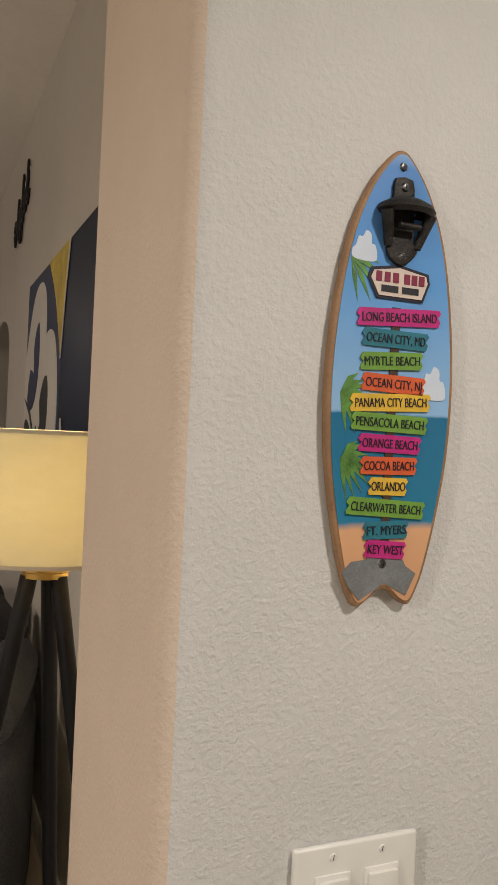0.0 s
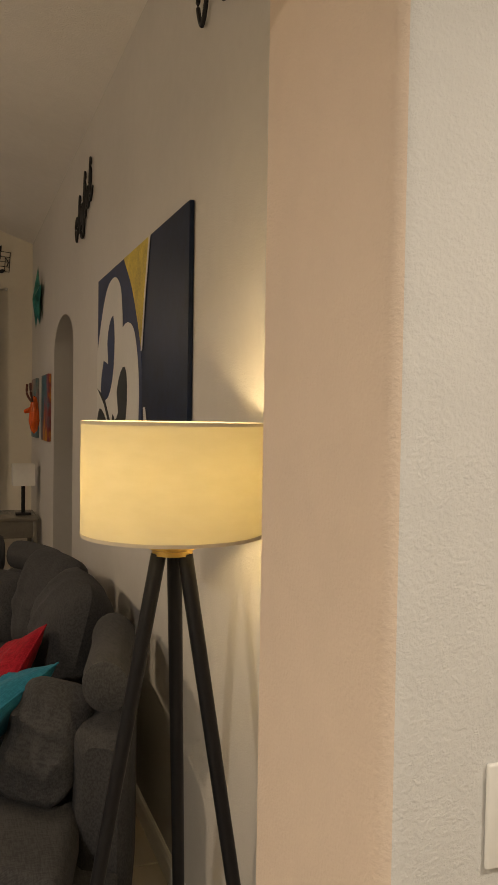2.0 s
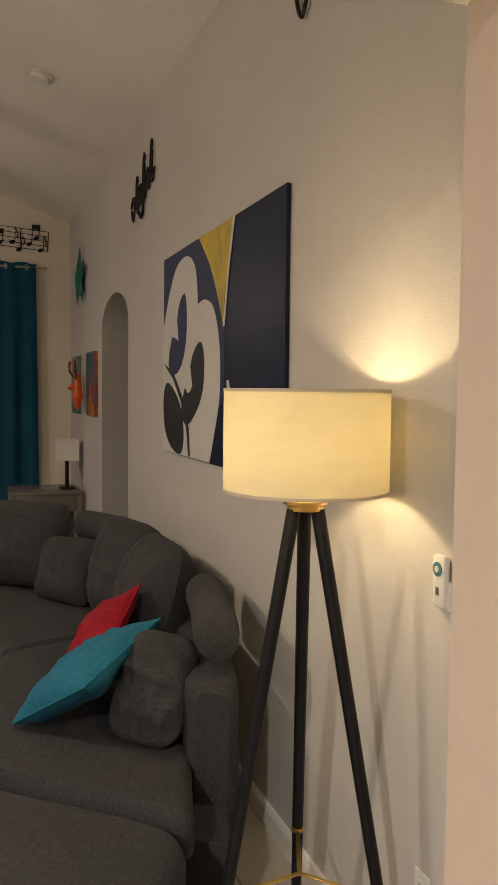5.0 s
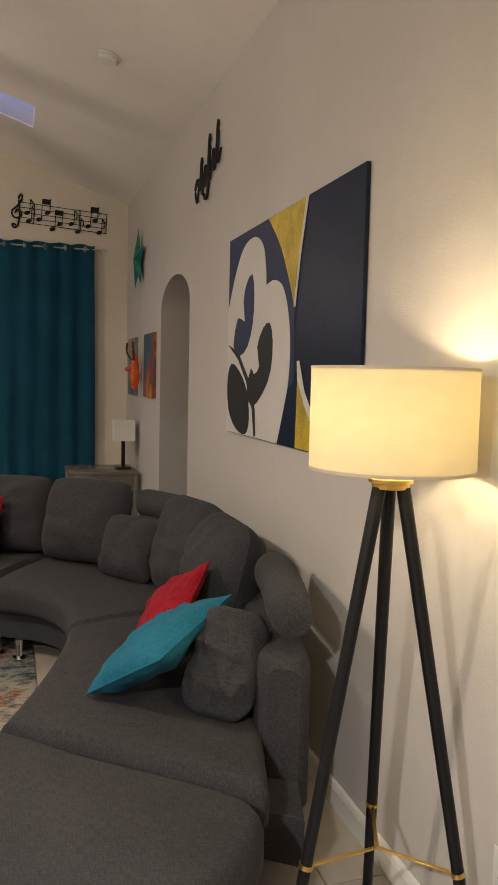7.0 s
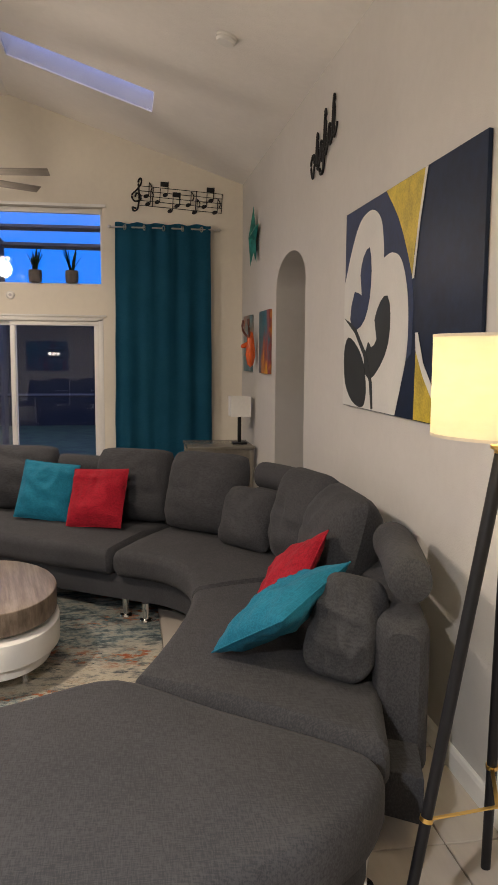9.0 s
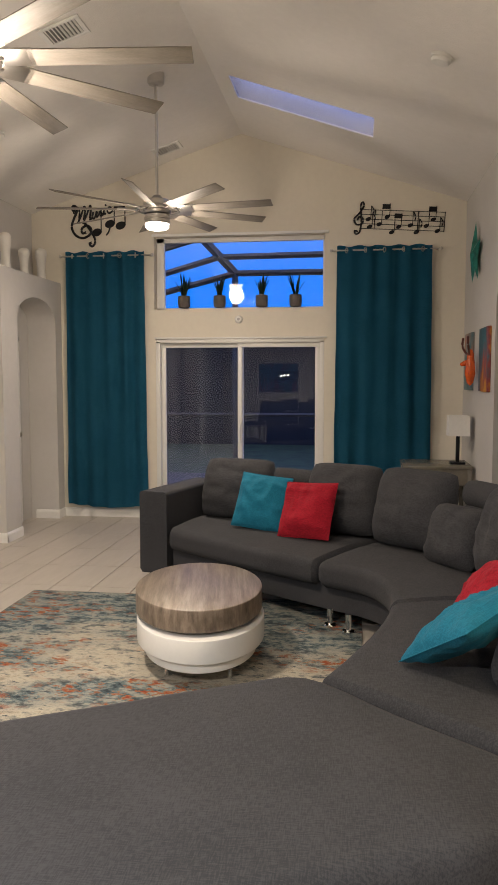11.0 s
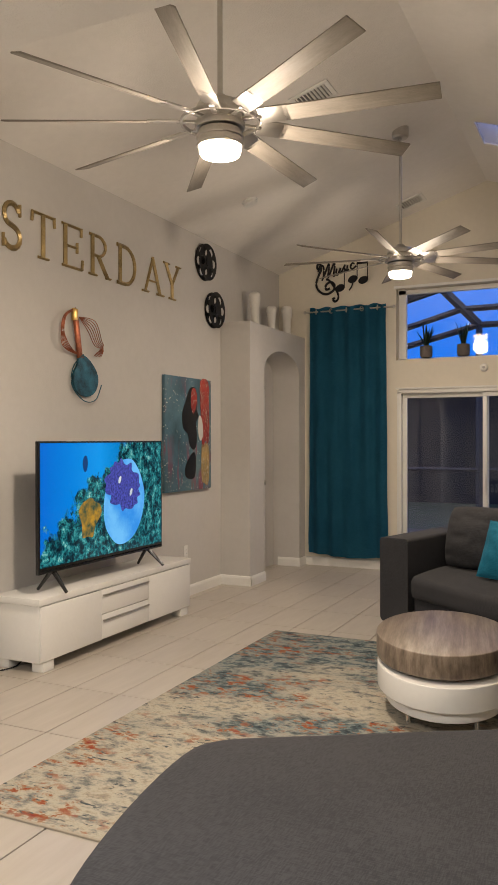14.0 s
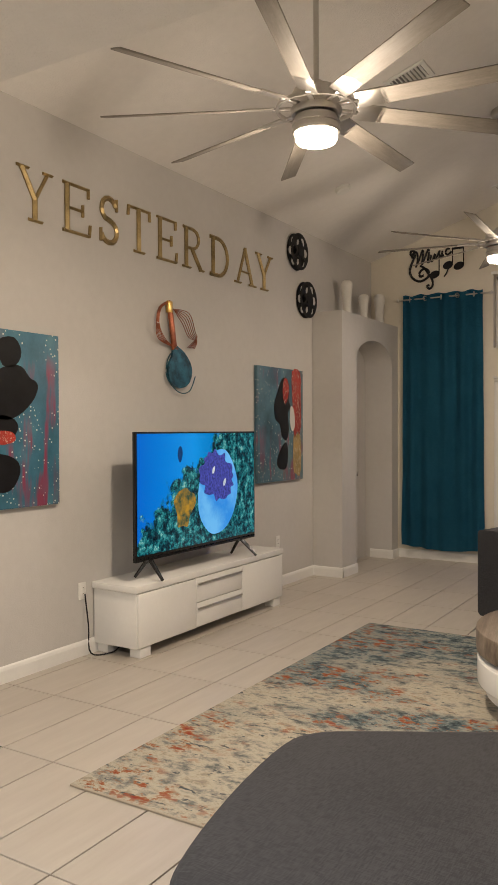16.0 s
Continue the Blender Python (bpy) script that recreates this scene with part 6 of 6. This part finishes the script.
M_screw = mat("dark_screw", (0.12, 0.12, 0.12), 0.35, 0.9, vary=0.1)
for x, z, y in ((0.0, 0.194, 0.0112), (0.0, 0.174, 0.0155), (0.0, 0.111, 0.0155), (-0.003, -0.170, 0.0118)):
    sc = part("screw", lathe([(0.0, 0.0022), (0.003, 0.0018), (0.0042, 0.0)], 16), M_screw, sb)
    sc.matrix_basis = pose(x, -y, z, 90, 0, 0)
    for r in (0, 90):
        part("slot", box((0.0045, 0.0008, 0.0004), (0, 0, 0.0022)), M_ink, sc).matrix_basis = pose(0, 0, 0, 0, 0, r + 20)

sw = thing("light_switch", pose(-0.148, -0.001, 1.300), "white two-gang rocker light switch plate", "light switch")
part("plate", box((0.131, 0.007, 0.118), (0, -0.0035, 0), 0.003, 3), M_plastic, sw)
for x in (-0.026, 0.026):
    rk = part("rocker_frame", box((0.037, 0.003, 0.07), (x, -0.0078, -0.002), 0.0012), M_trim, sw)
    part("rocker", standing(box((0.031, 0.004, 0.062), (0, 0, 0), 0.0015), pose(x, -0.0095, -0.002, 3, 0, 0)), M_plastic, rk)
    for z in (0.048, -0.048):
        s_ = part("screw", lathe([(0.0, 0.0012), (0.0032, 0.001), (0.0036, 0.0)], 14), M_trim, sw)
        s_.matrix_basis = pose(x, -0.007, z, 90, 0, 0)
        part("slot", box((0.005, 0.0007, 0.0004), (0, 0, 0.0012)), M_ink, s_).matrix_basis = pose(0, 0, 0, 0, 0, 75)

# ---- dining corner behind the camera, mirrored in the sliding door ----
for kx, ky in KITCHEN:
    dl = thing("downlight", pose(kx, ky, 2.549), "round white recessed ceiling downlight", "light", "kitchen downlights")
    part("trim_ring", lathe([(0.075, 0.0), (0.095, -0.004), (0.095, 0.0)], 28), M_trim, dl)
dt = thing("dining_table", pose(-2.6, -3.2, 0), "dark rectangular dining table", "table")
M_esp = mat("espresso_wood", (0.02, 0.014, 0.011), 0.3, vary=0.2, stretch=(1, 8, 8))
part("tabletop", box((1.6, 0.95, 0.04), (0, 0, 0.74), 0.006), M_esp, dt)
for x in (-0.7, 0.7):
    for y in (-0.4, 0.4):
        part("leg", box((0.07, 0.07, 0.72), (x, y, 0.36), 0.004), M_esp, dt)
dc = thing("dining_chair", pose(-3.1, -2.5, 0, 0, 0, 180), "black upholstered high-back dining chair", "chair", "dining chairs")
part("seat", box((0.45, 0.45, 0.08), (0, 0, 0.45), 0.025), M_dark, dc)
part("backrest", standing(box((0.45, 0.06, 0.56), (0, 0, 0), 0.025), pose(0, -0.22, 0.76, 8, 0, 0)), M_dark, dc)
for x in (-0.19, 0.19):
    for y in (-0.19, 0.19):
        part("leg", rod((x, y, 0.0), (x, y, 0.42), 0.014, 0.02, 10), M_esp, dc)
for x, y, a in ((-2.3, -2.5, 180), (-3.7, -3.1, 100), (-2.9, -3.9, 0), (-2.2, -3.9, 0)):
    copy_thing(dc, pose(x, y, 0, 0, 0, a))
pd = thing("linear_pendant", pose(-2.95, -3.1, 1.66), "black rectangular frame pendant lamp with lit bulbs", "pendant lamp")
for z in (-0.09, 0.09):
    part("rail", box((0.7, 0.02, 0.02), (0, 0, z), 0.003), M_black, pd)
for x in (-0.34, 0.34):
    part("upright", box((0.02, 0.02, 0.2), (x, 0, 0), 0.003), M_black, pd)
part("stem", rod((0, 0, 0.09), (0, 0, 0.89), 0.008), M_black, pd)
for x in (-0.09, 0.0, 0.09):
    part("bulb", lathe([(0, -0.04), (0.025, -0.03), (0.032, 0.0), (0.02, 0.035), (0.01, 0.05)], 16), mat("pendant_bulb", (1, 1, 1), 0.3, vary=0, emit=(1, 0.8, 0.55), power=25), pd).matrix_basis = pose(x, 0, 0)
wp = thing("dining_painting", pose(-3.3, -5.13, 1.6), "teal abstract painting on the dining wall", "painting")
part("canvas", box((1.1, 0.03, 0.8), (0, 0, 0), 0.003), M_sp1, wp)

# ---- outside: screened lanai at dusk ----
# concrete slab darkened in its base colour to stand for dusk
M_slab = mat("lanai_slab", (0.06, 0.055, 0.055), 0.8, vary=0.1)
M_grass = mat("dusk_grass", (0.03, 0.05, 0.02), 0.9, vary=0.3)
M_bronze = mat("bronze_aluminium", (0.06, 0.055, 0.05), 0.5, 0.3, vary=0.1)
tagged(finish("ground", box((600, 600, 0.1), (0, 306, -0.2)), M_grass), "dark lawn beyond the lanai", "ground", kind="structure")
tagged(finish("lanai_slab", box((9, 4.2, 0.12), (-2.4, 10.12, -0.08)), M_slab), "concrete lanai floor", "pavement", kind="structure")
lan = thing("screen_enclosure", pose(0, 12.0, 0), "bronze aluminium screen enclosure with sloping roof beams", "enclosure")


def strut(p, q, w=0.05):
    part("beam", rod(p, q, w, n=4), M_bronze, lan)


CORN = (-3.15, 0, 3.33)
strut((CORN[0], 0, -0.02), CORN)
for x in (-6.5, -0.6, 1.6):
    strut((x, 0, -0.02), (x, 0, 3.33))
strut(CORN, (3.5, 0, 3.33))
strut((-3.4, 0, 3.60), (3.5, -0.2, 3.62))
strut(CORN, (-6.5, 0, 2.50))
strut((-3.42, 0, 3.6), (-6.5, 0, 2.75))
strut((-3.78, 0, 4.0), CORN, 0.07)
for z in (1.0,):
    strut((-6.5, 0, z), (3.5, 0, z), 0.03)
ev = thing("lanai_eave", pose(0, 8.9, 0), "dark underside of a neighbouring roof eave", "eave")
part("soffit", standing(prism([(-5.2, 3.36), (-3.0, 3.36), (-3.75, 3.16), (-5.2, 2.9)], 0, 0.1), TO_XZ), M_bronze, ev)
for x0_ in (-5.15,):
    part("eave_post", box((0.1, 0.1, 3.2), (x0_, -0.05, 1.58)), M_bronze, ev)
# assumed house as backdrop; the dusk is put into its near-black wall colour
nh = thing("neighbour_house", pose(-2, 19, -0.15), "assumed single-storey house, dusk put into its near-black colour", "house")
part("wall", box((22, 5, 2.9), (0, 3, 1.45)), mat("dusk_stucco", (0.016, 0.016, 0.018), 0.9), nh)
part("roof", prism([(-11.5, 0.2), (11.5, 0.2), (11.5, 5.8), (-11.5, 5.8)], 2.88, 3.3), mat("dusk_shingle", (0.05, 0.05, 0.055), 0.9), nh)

# ---- floor tiles ----
TW, TL = 0.325, 0.65
tile_me = None
for i in range(0, 18):
    for j in range(-1, 15):
        x = -4.94 + TW * i
        y = -0.40 + TL * j
        if y > YE + 0.1 or y < -1.1:
            continue
        if tile_me is None:
            t_ = box((TW - 0.007, TL - 0.007, 0.008), (0, 0, -0.004), 0.0015, 1)
            ob = part("tile", t_, M_tile, floor)
            tile_me = ob.data
        else:
            ob = new("tile", tile_me)
            ob.parent = floor
        ob.matrix_basis = pose(x, y + TL / 2, 0)
t_ = bmesh.new()
for i in range(-1, 22):
    for j in range(-9, -1):
        box((TW - 0.007, TL - 0.007, 0.008), (-4.94 + TW * i, -0.40 + TL * (j + 0.5), -0.004), bm=t_)
tagged(finish("kitchen_tiles", t_, M_tile, smooth=False), "beige porcelain floor tiles of the kitchen", "floor", kind="stuff")
